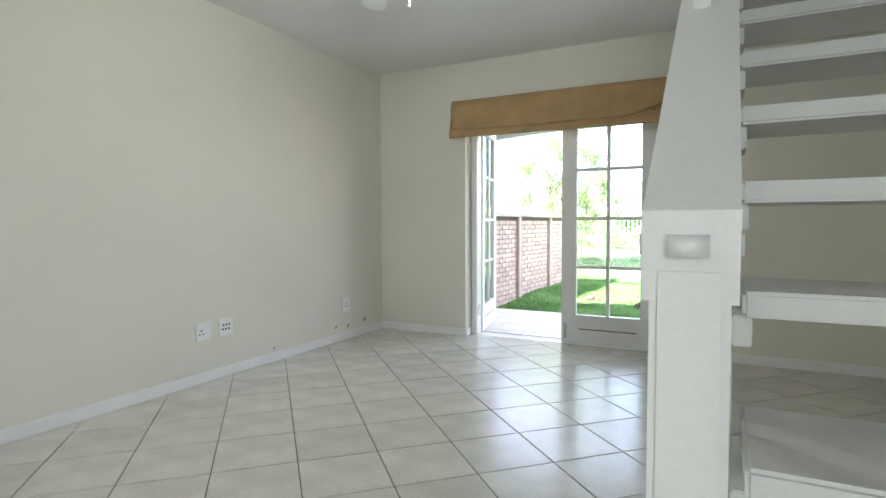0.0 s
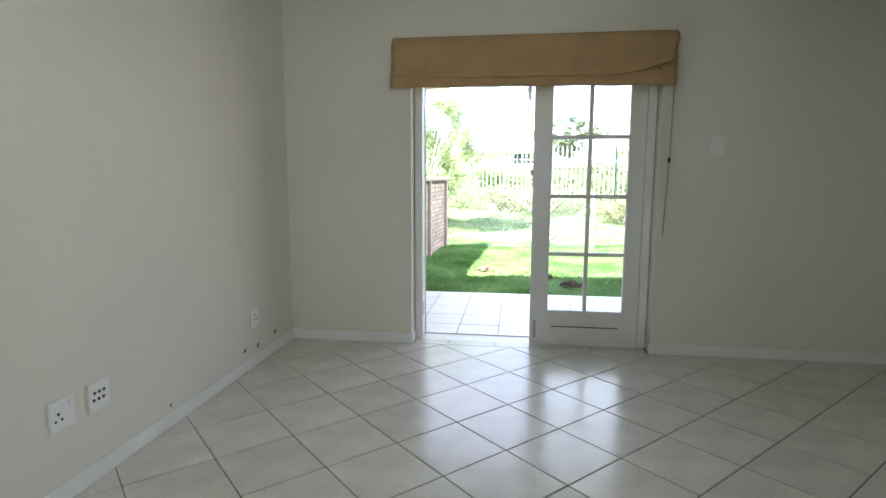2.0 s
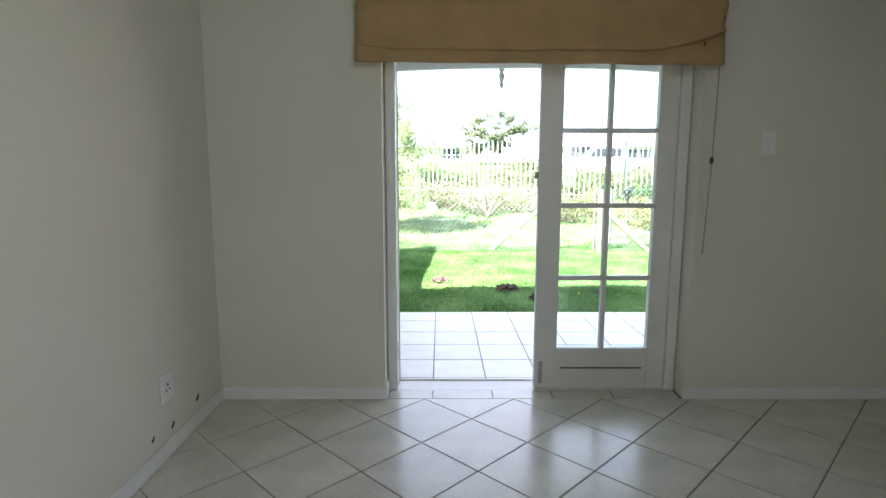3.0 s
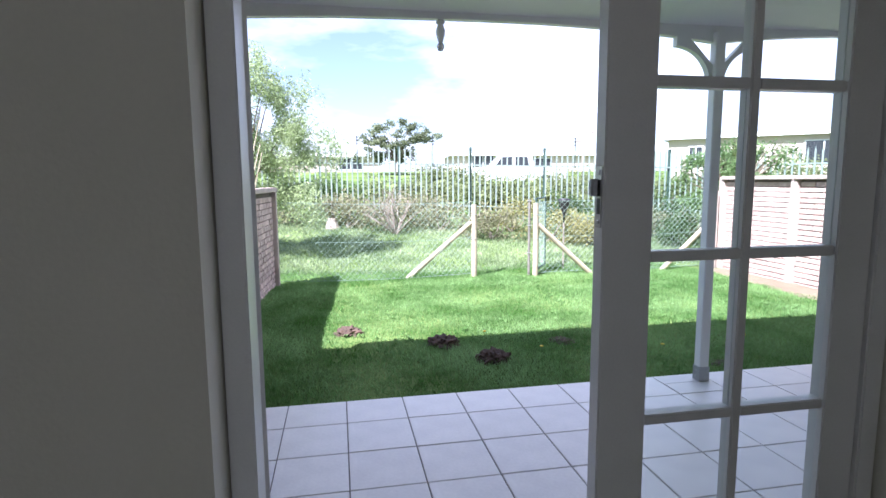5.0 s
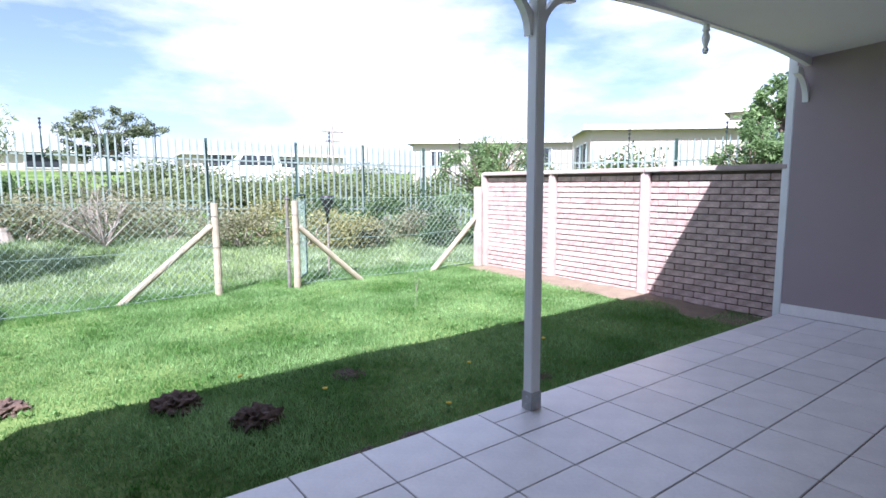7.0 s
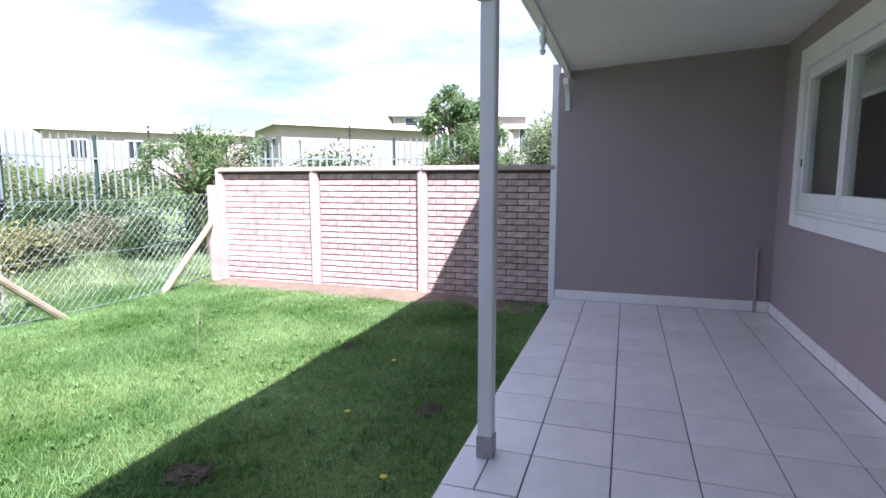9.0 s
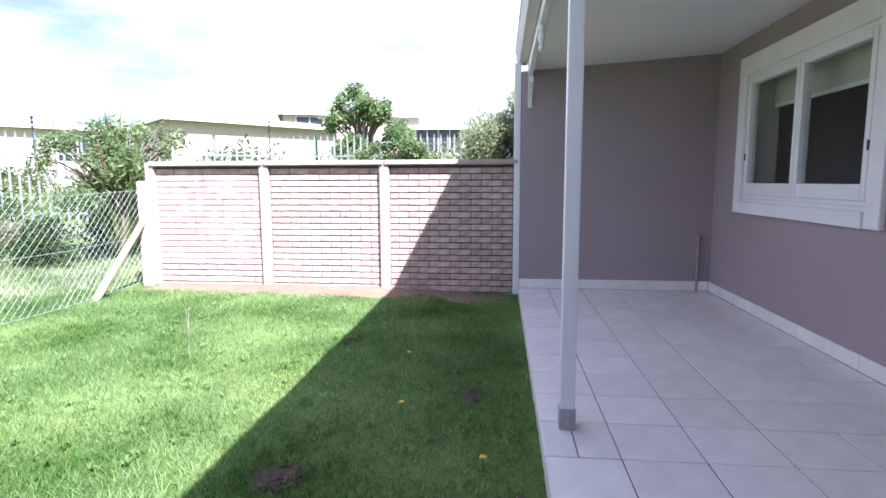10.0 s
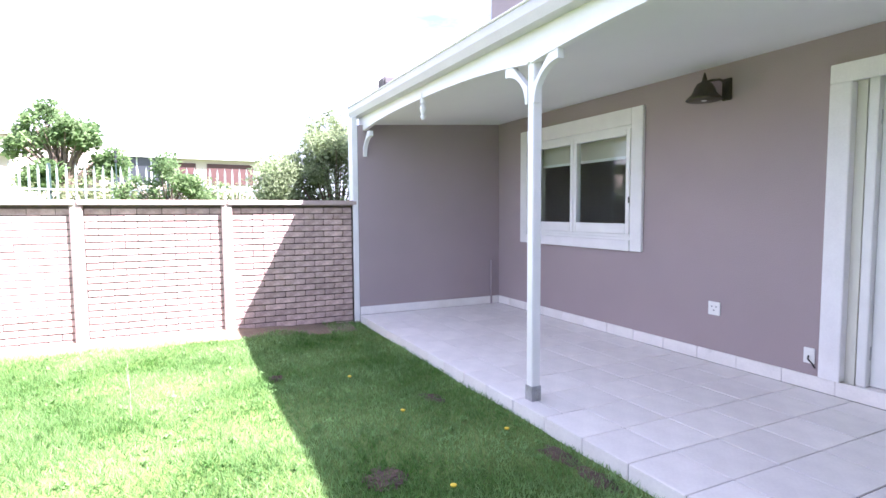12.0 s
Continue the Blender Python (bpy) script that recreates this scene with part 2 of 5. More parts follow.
def prism(outline, axis, lo, hi):
    """A flat outline pushed along an axis; outline in the two other axes, in the order of the alphabet."""
    bm = bmesh.new()

    def at(u, v, w):
        return {"x": (w, u, v), "y": (u, w, v), "z": (u, v, w)}[axis]
    a = [bm.verts.new(at(u, v, lo)) for u, v in outline]
    b = [bm.verts.new(at(u, v, hi)) for u, v in outline]
    n = len(outline)
    bm.faces.new(a)
    bm.faces.new(b[::-1])
    for k in range(n):
        bm.faces.new((a[k], b[k], b[(k + 1) % n], a[(k + 1) % n]))
    bmesh.ops.recalc_face_normals(bm, faces=bm.faces)
    return bm


def mesh_of(bm, name, material, smooth=False):
    me = bpy.data.meshes.new(name)
    bmesh.ops.recalc_face_normals(bm, faces=bm.faces)
    bm.to_mesh(me)
    bm.free()
    me.materials.append(material)
    if smooth:
        for p in me.polygons:
            p.use_smooth = True
    return me


def thing(name, x, y, z, label, category, group="", kind="", rz=0):
    ob = new(name)
    ob.empty_display_size = 0.1
    ob.matrix_world = pose(x, y, z, 0, 0, rz)
    return tagged(ob, label, category, group, kind)


def part(name, bm, material, parent, label="", smooth=False, m=None):
    ob = new(name, mesh_of(bm, name, material, smooth))
    ob.parent = parent
    if m is not None:
        ob.matrix_basis = m
    return tagged(ob, label)


def solid(name, bm, material, label="", category="", kind="", smooth=False, group=""):
    return tagged(new(name, mesh_of(bm, name, material, smooth)), label, category, group, kind)


def shared(name, me, parent, m):
    ob = new(name, me)
    ob.parent = parent
    ob.matrix_basis = m
    return ob


def raw(name, verts, faces, material, smooth=False):
    me = bpy.data.meshes.new(name)
    me.from_pydata(verts, [], faces)
    me.materials.append(material)
    if smooth:
        for p in me.polygons:
            p.use_smooth = True
    return new(name, me)


# ---- house: walls, floor, ceiling ----
ROOM_R, ROOM_B, CEIL_Z, WALL = 4.10, -9.00, 2.45, 0.27
DX0, DX1, DTOP = 0.90, 2.55, 2.08
WX0, WX1, WZ0, WZ1 = 4.455, 6.228, 0.864, 2.02
PZ, PY1, PX0, PX1 = -0.095, 2.235, 0.12, 6.90

bm = bmesh.new()
# the stretch left of the room is unseen, carried on to block sun
add_box(bm, -8.0, DX0 - 0.18, 0, WALL, -0.3, 1.98)
add_box(bm, DX0 - 0.18, DX0 - 0.055, 0, 0.236, -0.3, 1.98)
add_box(bm, -8.0, DX0 - 0.055, 0, WALL, 1.98, 5.3)
add_box(bm, DX0 - 0.055, DX0, 0, 0.235, -0.3, 1.98)
add_box(bm, DX0 - 0.055, DX0, 0, WALL, 1.98, 5.3)
add_box(bm, DX0, DX1, 0, WALL, DTOP, 5.3)
add_box(bm, DX1, DX1 + 0.06, 0, 0.235, -0.3, 1.98)
add_box(bm, DX1, DX1 + 0.06, 0, WALL, 1.98, 5.3)
add_box(bm, DX1 + 0.06, DX1 + 0.18, 0, 0.236, -0.3, 1.98)
add_box(bm, DX1 + 0.18, WX0, 0, WALL, -0.3, 1.98)
add_box(bm, DX1 + 0.06, WX0, 0, WALL, 1.98, 5.3)
add_box(bm, WX0, WX1, 0, WALL, -0.3, WZ0)
add_box(bm, WX0, WX1, 0, WALL, WZ1, 5.3)
add_box(bm, WX1, 7.10, 0, WALL, -0.3, 5.3)
bm.faces.ensure_lookup_table()
wall_front = new("wall_front", mesh_of(bm, "wall_front", CREAM))
wall_front.data.materials.append(TAUPE)
for p in wall_front.data.polygons:
    if p.center.y > WALL - 0.001 or p.center.x > 7.09:
        p.material_index = 1
tagged(wall_front, "front wall, cream paint inside and taupe render outside", "wall", "", "structure")
solid("wall_left", box(-0.22, 0, ROOM_B - 0.2, 0, -0.3, 5.3), CREAM, "plain cream painted wall with a white skirting", "wall", "structure")
# the gap near the back is unseen, added for the area lamp
bm = bmesh.new()
add_box(bm, ROOM_R, ROOM_R + 0.12, -7.20, 0, -0.3, 5.0)
add_box(bm, ROOM_R, ROOM_R + 0.12, ROOM_B - 0.2, -8.60, -0.3, 5.0)
add_box(bm, ROOM_R, ROOM_R + 0.12, -8.60, -7.20, -0.3, 0.95)
add_box(bm, ROOM_R, ROOM_R + 0.12, -8.60, -7.20, 2.15, 5.0)
solid("wall_right", bm, CREAM, "cream painted wall beside the stairs with an assumed, unseen window opening", "wall", "structure")
solid("wall_back", box(0, ROOM_R, ROOM_B - 0.2, ROOM_B, -0.3, 5.0), CREAM, "plain cream painted back wall", "wall", "structure")
bm = bmesh.new()
add_box(bm, 0, 2.71, ROOM_B, 0, CEIL_Z, CEIL_Z + 0.2)
add_box(bm, 2.71, ROOM_R, ROOM_B, -4.9, CEIL_Z, CEIL_Z + 0.2)
add_box(bm, 2.71, 3.01, -4.9, 0, 2.33, CEIL_Z + 0.2, 0.006)
add_box(bm, 0, 7.1, ROOM_B, 0, 4.9, 5.05)
solid("ceiling", bm, CEIL, "white ceiling with a boxed beam by the stairwell", "ceiling", "structure")
# room behind the kitchen window
bm = bmesh.new()
add_box(bm, ROOM_R + 0.12, 7.1, -3.6, -3.5, -0.3, 2.6)
add_box(bm, 7.0, 7.1, -3.5, 0, -0.3, 2.6)
add_box(bm, ROOM_R + 0.12, 7.0, -3.5, 0, 2.5, 2.6)
solid("wall_inner_room", bm, DARKROOM, "dim plain walls of the room behind the window", "wall", "structure")
solid("house_roof", prism([(-9.8, 5.05), (0.62, 5.05), (0.62, 5.2), (-4.6, 6.4), (-9.8, 5.2)], "x", -8.0, 7.3), ROOFGREY, "grey sheet roof over the upper floor", "roof", "structure")
floor = solid("floor", box(-0.1, 7.1, ROOM_B, WALL, -0.2, -0.004), GROUT, "cream ceramic tile floor laid diagonally with brown grout", "floor", "structure")

# skirting
bm = bmesh.new()
add_box(bm, 0, 0.014, ROOM_B, -0.014, 0, 0.07, 0.004)
add_box(bm, 0, DX0 + 0.012, -0.014, 0, 0, 0.07, 0.004)
add_box(bm, DX1 - 0.012, ROOM_R, -0.014, 0, 0, 0.07, 0.004)
add_box(bm, DX0 - 0.001, DX0 + 0.012, 0, 0.10, 0, 0.07, 0.003)
solid("baseboard", bm, WHITE, "white painted skirting board along the walls", "skirting", "structure")

# ---- french door ----
door_frame = thing("door_1", DX0, 0.10, 0, "white timber french door frame with one leaf open", "door", "", "structure")
FX0, FX1 = DX0 + 0.004, DX1 - 0.004
for name, b in (("frame_post", (0, 0.054, 0.02, 0.13, 0, DTOP - 0.004)), ("frame_post", (FX1 - FX0 - 0.058, FX1 - FX0, 0.02, 0.13, 0, DTOP - 0.004)), ("frame_head", (0.062, FX1 - FX0 - 0.062, 0.02, 0.13, DTOP - 0.066, DTOP - 0.004))):
    part(name, box(*b, 0.004), WHITE, door_frame, m=pose(0.004, 0, 0))
part("threshold", box(0, FX1 - FX0, 0.02, 0.1685, -0.0945, -0.002, 0.003), PTILE, door_frame, m=pose(0.004, 0, 0))


def door_leaf(label):
    """A leaf 0.745 wide with two columns of four panes; its hinge at the origin, it runs to +x, its inner face at y 0."""
    w, h, st, t = 0.745, 1.995, 0.125, 0.048
    leaf = thing("door_leaf", 0, 0, 0, label, "door", "french door leaves")
    z0, z1 = 0.245, 1.872
    part("stile", box(0, st - 0.02, 0, t, 0.003, h, 0.003), WHITE, leaf)
    part("stile", box(w - st, w, 0, t, 0.003, h, 0.003), WHITE, leaf)
    part("rail", box(st - 0.02, w - st, 0.001, t - 0.001, 0.003, z0, 0.003), WHITE, leaf)
    part("rail", box(st - 0.02, w - st, 0.001, t - 0.001, z1, h, 0.003), WHITE, leaf)
    part("rail_groove", box(0.13, w - 0.15, -0.0012, 0.002, 0.125, 0.132), BLACK, leaf, "dark groove line across the bottom rail")
    x0, x1 = st - 0.02, w - st
    bar = 0.026
    mid = (x0 + x1) / 2
    part("glazing_bar", box(mid - bar / 2, mid + bar / 2, 0.004, t - 0.004, z0, z1, 0.003), WHITE, leaf)
    zs = [z0 + (z1 - z0) * k / 4 for k in range(5)]
    for z in zs[1:-1]:
        part("glazing_bar", box(x0, mid - bar / 2, 0.005, t - 0.005, z - bar / 2, z + bar / 2, 0.003), WHITE, leaf)
        part("glazing_bar", box(mid + bar / 2, x1, 0.005, t - 0.005, z - bar / 2, z + bar / 2, 0.003), WHITE, leaf)
    for k in range(4):
        for a, c in ((x0, mid - bar / 2), (mid + bar / 2, x1)):
            g = part("pane", box(a, c, 0.018, 0.022, zs[k] + (bar / 2 if k else 0), zs[k + 1] - (bar / 2 if k < 3 else 0)), GLASS, leaf)
            g.visible_shadow = False
    return leaf


right_leaf = door_leaf("white french door leaf, closed, with eight glass panes")
right_leaf.matrix_world = Matrix.Translation((2.486, 0.132, 0.0))
lock = part("lock_plate", box(0.7452, 0.7475, 0.009, 0.036, 1.130, 1.272, 0.001), STEEL, right_leaf, "steel mortice lock plate on the edge")
part("lock_bolt", box(0.7475, 0.764, 0.024, 0.042, 1.203, 1.243, 0.003), GALV, lock, "dark sprung latch bolt")
for z in (1.222, 1.180):
    part("keyway", box(0.7474, 0.7482, 0.014, 0.029, z - 0.0185, z + 0.0185), BLACK, lock, "dark slot")
for z in (1.258, 1.144):
    part("screw", lathe([(0.006, 0), (0.006, 0.0015), (0.003, 0.002)], 8), STEEL, lock, m=pose(0.7474, 0.022, z, 0, 90, 0))
bolt = part("shoot_bolt", box(0.70, 0.722, -0.008, 0, 0.04, 0.17, 0.002), STEEL, right_leaf, "steel shoot bolt near the floor")
part("bolt_knob", tube([(0.711, -0.008, 0.13), (0.711, -0.026, 0.13)], 0.006, 8), STEEL, bolt)
for z in (0.22, 1.74):
    part("hinge", tube([(-0.004, 0.054, z - 0.045), (-0.004, 0.054, z + 0.045)], 0.007, 8), STEEL, right_leaf, "steel butt hinge")
for ob in right_leaf.children_recursive:
    ob.data.transform(ob.matrix_basis)
    ob.matrix_basis = Matrix()
    ob.data.transform(Matrix.Diagonal((-1, 1, 1, 1)))
    ob.data.flip_normals()
left_leaf = door_leaf("white french door leaf standing open onto the patio")
left_leaf.matrix_world = Matrix.Translation((0.966, 0.236, 0.0)) @ Matrix.Rotation(radians(102), 4, "Z")
for leaf, zs in ((left_leaf, (0.2, 1.0, 1.75)),):
    for z in zs:
        part("hinge", tube([(-0.006, 0.035, z - 0.045), (-0.006, 0.035, z + 0.045)], 0.008, 8), STEEL, leaf, "steel butt hinge")
for z in (0.22, 1.76):
    part("hinge_plate", box(0.0545, 0.0575, 0.05, 0.10, z - 0.05, z + 0.05, 0.001), STEEL, door_frame, "steel hinge plate", m=pose(0.004, 0, 0))

# outer plaster band round the door and its reveal
bm = bmesh.new()
add_box(bm, DX1 + 0.056, DX1 + 0.19, 0.237, WALL + 0.035, 0.008, 1.975, 0.004)
add_box(bm, DX0 - 0.19, DX0 - 0.051, 0.237, WALL + 0.035, 0.008, 1.975, 0.004)
add_box(bm, DX0 - 0.19, DX1 + 0.19, WALL + 0.001, WALL + 0.035, 1.976, 2.10, 0.004)
solid("trim_door", bm, TRIM, "white plaster band round the french door", "trim", "structure")

# ---- patio ----
bm = bmesh.new()
add_box(bm, PX0, PX1 + 0.2, WALL, PY1, -0.5, PZ - 0.006)
patio = solid("patio_slab", bm, PGROUT, "raised patio of pale ceramic tiles", "patio", "structure")
solid("fin_wall", prism([(WALL, -0.4), (2.235, -0.4), (2.235, 2.18), (WALL, 2.305)], "x", PX1, PX1 + 0.2), TAUPE, "taupe rendered end wall of the patio", "wall", "structure")
# unseen mirror of the right end wall, added against sun from the left
solid("fin_wall_left", prism([(WALL, -0.4), (2.15, -0.4), (2.15, 2.19), (WALL, 2.305)], "x", -0.1, 0.1), TAUPE, "unseen taupe end wall added to keep sun off the patio", "wall", "structure")
solid("patio_ceiling", prism([(WALL, 2.305), (2.155, 2.185), (2.155, 2.21), (WALL, 2.33)], "x", 0.1, PX1), CEIL, "smooth white sloping patio ceiling", "ceiling", "structure")
# runs on unseen to x -6 so no sun patch reaches the patio
solid("patio_roof", prism([(WALL, 2.60), (2.20, 2.365), (2.20, 2.383), (WALL, 2.63)], "x", -6.0, 7.18), ROOFGREY, "grey sheet roof over the patio", "roof", "structure")
bm = bmesh.new()
add_box(bm, PX1 - 0.012, PX1, WALL + 0.012, 2.234, PZ, PZ + 0.10, 0.003)
x = PX0
while x < PX1:
    add_box(bm, x, min(x + 0.357, PX1 - 0.012), WALL, WALL + 0.012, PZ, PZ + 0.10, 0.003)
    x += 0.36
solid("baseboard_patio", bm, PTILE, "pale tile skirting along the patio walls", "skirting", "structure")

POST = (3.50, 2.12)


def veranda_beam():
    """White beam over the posts with a flat arch cut in each span, gutter in front."""
    t = thing("veranda_beam", 3.5, 2.12, 2.2, "white painted veranda beam with gentle arches", "beam", "", "structure")
    ends = [(-0.05, POST[0]), (POST[0], 7.05)]
    for a, b in ends:
        base = [2.04 + 0.06 * min(1, max(0, q) / 4.5) for q in (a, b)]
        pts = [(a, 2.42), (a, base[0] + 0.015)]
        for k in range(25):
            u = k / 24
            x = a + 0.02 + (b - a - 0.04) * u
            pts.append((x, base[0] + (base[1] - base[0]) * u + 0.085 * (1 - abs(2 * u - 1) ** 2.6)))
        pts += [(b, base[1] + 0.015), (b, 2.42)]
        part("arched_board", prism([(p[0] - 3.5, p[1] - 2.2) for p in pts], "y", 0.005, 0.05), WHITE, t, "white board with an arched lower edge")
    gut = [(0, 0.13), (0.012, 0.13), (0.012, 0.012), (0.075, 0.012), (0.10, 0.06), (0.10, 0.115), (0.115, 0.13), (0.115, 0.055), (0.085, 0), (0, 0)]
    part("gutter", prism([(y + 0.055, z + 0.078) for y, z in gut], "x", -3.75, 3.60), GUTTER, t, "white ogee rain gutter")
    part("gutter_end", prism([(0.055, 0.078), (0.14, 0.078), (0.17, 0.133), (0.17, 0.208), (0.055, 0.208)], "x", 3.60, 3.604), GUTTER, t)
    part("drip_bead", tube([(-3.75, 0.175, 0.205), (3.602, 0.175, 0.205)], 0.008, 6), WHITE, t, "white rolled gutter edge")
    return t


veranda_beam()


def drop_finial(x, z):
    t = thing("drop_finial", x, 2.155, z, "white turned wooden drop finial under the beam", "finial", "drop finials")
    prof = [(0.012, -0.19), (0.02, -0.175), (0.022, -0.16), (0.012, -0.145), (0.014, -0.14), (0.026, -0.10), (0.028, -0.08), (0.016, -0.045), (0.026, -0.04), (0.026, -0.03), (0.02, -0.02), (0.022, 0.0)]
    part("turned_drop", lathe(prof, 14), WHITE, t, smooth=True)
    part("collar_block", box(-0.024, 0.024, -0.024, 0.024, 0, 0.05, 0.004), WHITE, t)
    return t


drop_finial(1.745, 2.17)
drop_finial(5.18, 2.178)


def curved_bracket(side, axis="x"):
    """A bracket that leaves the post at z 0, curves out and meets the beam 0.27 higher."""
    pts = [(0.031, 0.0)]
    for k in range(13):
        a = math.pi / 2 * k / 12
        pts.append((0.050 + 0.235 * (1 - math.cos(a)), 0.215 * math.sin(a)))
    pts += [(0.285, 0.275), (0.205, 0.275), (0.031, 0.11)]
    return prism([(side * u, v) for u, v in pts], "y", -0.022, 0.022)


def veranda_post(x, y, brackets):
    t = thing("veranda_post", x, y, PZ, "square white timber veranda post in a steel shoe", "post", "veranda posts")
    part("shaft", box(-0.033, 0.033, -0.033, 0.033, 0.01, 2.24, 0.005), WHITE, t)
    shoe = part("shoe", box(-0.037, 0.037, -0.037, 0.037, 0, 0.10, 0.002), GALV, t, "grey galvanised steel shoe")
    for z in (0.03, 0.07):
        part("shoe_bolt", lathe([(0.008, 0), (0.008, 0.004), (0.004, 0.006)], 6), STEEL, shoe, m=pose(-0.037, 0, z, 0, -90, 0))
    for s in brackets:
        part("bracket", curved_bracket(s), WHITE, t, "white curved timber bracket", m=pose(0, 0.02, 1.935))
    return t


veranda_post(*POST, (-1, 1))
# half post and downpipe at the end wall
t = thing("end_pilaster", PX1 + 0.1, 2.275, -0.2, "white timber end post against the patio wall", "post")
part("shaft", box(-0.10, 0.06, -0.037, 0.03, 0.03, 2.465, 0.005), WHITE, t)
part("bracket", curved_bracket(-1), WHITE, t, "white curved timber bracket", m=pose(-0.07, -0.125, 2.01))

# ---- window of the kitchen ----
window = thing("window_1", WX0, WALL, WZ0, "white timber double casement window with a plaster surround", "window", "", "structure")
w, h = WX1 - WX0, WZ1 - WZ0
for b in ((-0.11, 0.03, 0, 0.035, -0.10, h + 0.105), (w - 0.03, w + 0.11, 0, 0.035, -0.10, h + 0.105), (0.03, w - 0.03, 0, 0.035, h - 0.05, h + 0.105), (0.03, w - 0.03, 0, 0.05, -0.10, 0.0)):
    part("surround", box(*b, 0.004), TRIM, window, "white plaster band")
part("window_sill", box(0.03, w - 0.03, -0.09, 0.028, 0.0, 0.03, 0.004), WHITE, window)
for b in ((0.03, 0.058, -0.06, 0.010, 0.03, h - 0.05), (w - 0.058, w - 0.03, -0.06, 0.010, 0.03, h - 0.05), (0.058, w - 0.058, -0.06, 0.010, h - 0.085, h - 0.05), (0.058, w - 0.058, -0.06, 0.010, 0.03, 0.06)):
    part("window_frame", box(*b, 0.003), WHITE, window)
for k in range(2):
    a = 0.060 + k * (w - 0.116) / 2
    c = a + (w - 0.116) / 2 - 0.004
    z0, z1 = 0.062, h - 0.087
    sash = part("sash", box(a, a + 0.05, -0.043, 0.020, z0, z1, 0.003), WHITE, window)
    part("stile", box(c - 0.05, c, -0.043, 0.020, z0, z1, 0.003), WHITE, sash)
    part("rail", box(a + 0.05, c - 0.05, -0.042, 0.019, z0, z0 + 0.10, 0.003), WHITE, sash)
    part("rail", box(a + 0.05, c - 0.05, -0.042, 0.019, z1 - 0.055, z1, 0.003), WHITE, sash)
    part("pane", box(a + 0.05, c - 0.05, -0.016, -0.011, z0 + 0.10, z1 - 0.055), GLASS, sash)
    hx = c - 0.003 if k else a + 0.003
    part("hinge", tube([(hx, 0.022, z0 + 0.3), (hx, 0.022, z0 + 0.36)], 0.007, 6), BRONZE, sash, "dark hinge")
t = thing("roller_blind", WX0 + w / 2, 0.06, WZ1 - 0.08, "cream roller blind drawn a little way down behind glass", "blind")
part("fabric", box(-w / 2 + 0.04, w / 2 - 0.04, -0.006, 0.0, -0.23, 0.0, 0.001), BLINDWHITE, t)
part("bottom_bar", box(-w / 2 + 0.04, w / 2 - 0.04, -0.012, 0.006, -0.26, -0.23, 0.004), WHITE, t)
part("roller", tube([(-w / 2 + 0.03, -0.003, 0.02), (w / 2 - 0.03, -0.003, 0.02)], 0.022, 12), WHITE, t)

# ---- outdoor wall lamp ----
t = thing("wall_lamp", 3.51, WALL, 2.10, "dark bronze bell-shaped wall lamp on the taupe wall", "wall lamp")
part("wall_plate", box(-0.04, 0.04, 0, 0.022, -0.085, 0.085, 0.006), BRONZE, t)
part("arm", tube([(0, 0.02, 0.05), (0.02, 0.07, 0.075), (0.05, 0.13, 0.07), (0.08, 0.17, 0.055)], 0.010, 8), BRONZE, t)
shade = part("shade", lathe([(0.128, -0.095), (0.137, -0.09), (0.120, -0.07), (0.090, -0.04), (0.075, 0.0), (0.055, 0.035), (0.024, 0.05), (0.014, 0.085), (0.006, 0.12)], 24), BRONZE, t, "bell shade with a spike finial", smooth=True, m=pose(0.08, 0.17, 0.01))
part("bulb", lathe([(0.015, -0.100), (0.028, -0.092), (0.03, -0.08), (0.02, -0.07)], 12), PLASTIC, shade, "white bulb", smooth=True)


def socket_plate(x, y, z, rz, w, h, holes, label):
    """A plate that stands out along its own -y."""
    t = thing("wall_socket", x, y, z, label, "socket", "", "", rz)
    part("plate", box(-w / 2, w / 2, -0.010, 0, -h / 2, h / 2, 0.003), PLASTIC, t)
    for hx, hz, r in holes:
        part("hole", tube([(hx, -0.0115, hz), (hx, -0.0085, hz)], r, 10), BLACK, t, "dark pin hole")
    return t


PINS = [(0, 0.012, 0.006), (-0.014, -0.012, 0.005), (0.014, -0.012, 0.005)]
s = socket_plate(0, -2.07, 0.333, 90, 0.115, 0.115, [(x - 0.02, z - 0.005, r) for x, z, r in PINS] , "white wall socket with three pin holes on the cream wall")
part("switch_rocker", box(0.028, 0.044, -0.013, -0.009, 0.02, 0.045, 0.002), PLASTIC, s)
socket_plate(0, -1.893, 0.333, 90, 0.115, 0.115, [(-0.024, 0.016, 0.007), (0, 0.016, 0.007), (0.024, 0.016, 0.007), (-0.03, -0.012, 0.007), (-0.005, -0.012, 0.007), (0.02, -0.012, 0.007)], "white wall outlet with a group of black sockets")
socket_plate(0, -0.588, 0.309, 90, 0.10, 0.125, PINS, "white wall socket near the room corner")
socket_plate(3.57, WALL, 0.352, 180, 0.11, 0.11, [(-0.02, 0.015, 0.005), (0.02, 0.015, 0.005), (0, -0.015, 0.005)], "white outdoor wall socket on taupe render")
s = socket_plate(2.815, WALL, 0.14, 180, 0.075, 0.11, [], "white outdoor cable box beside the door trim")
part("cable", tube([(0, -0.012, 0.0), (0.005, -0.03, -0.02), (0.03, -0.02, -0.05), (0.04, -0.006, -0.08)], 0.005, 6), BLACK, s, "short dark cable")
s = thing("light_switch", 2.898, 0, 1.392, "white light switch plate on the cream wall", "switch")
part("plate", box(-0.04, 0.04, -0.010, 0, -0.06, 0.06, 0.003), PLASTIC, s)
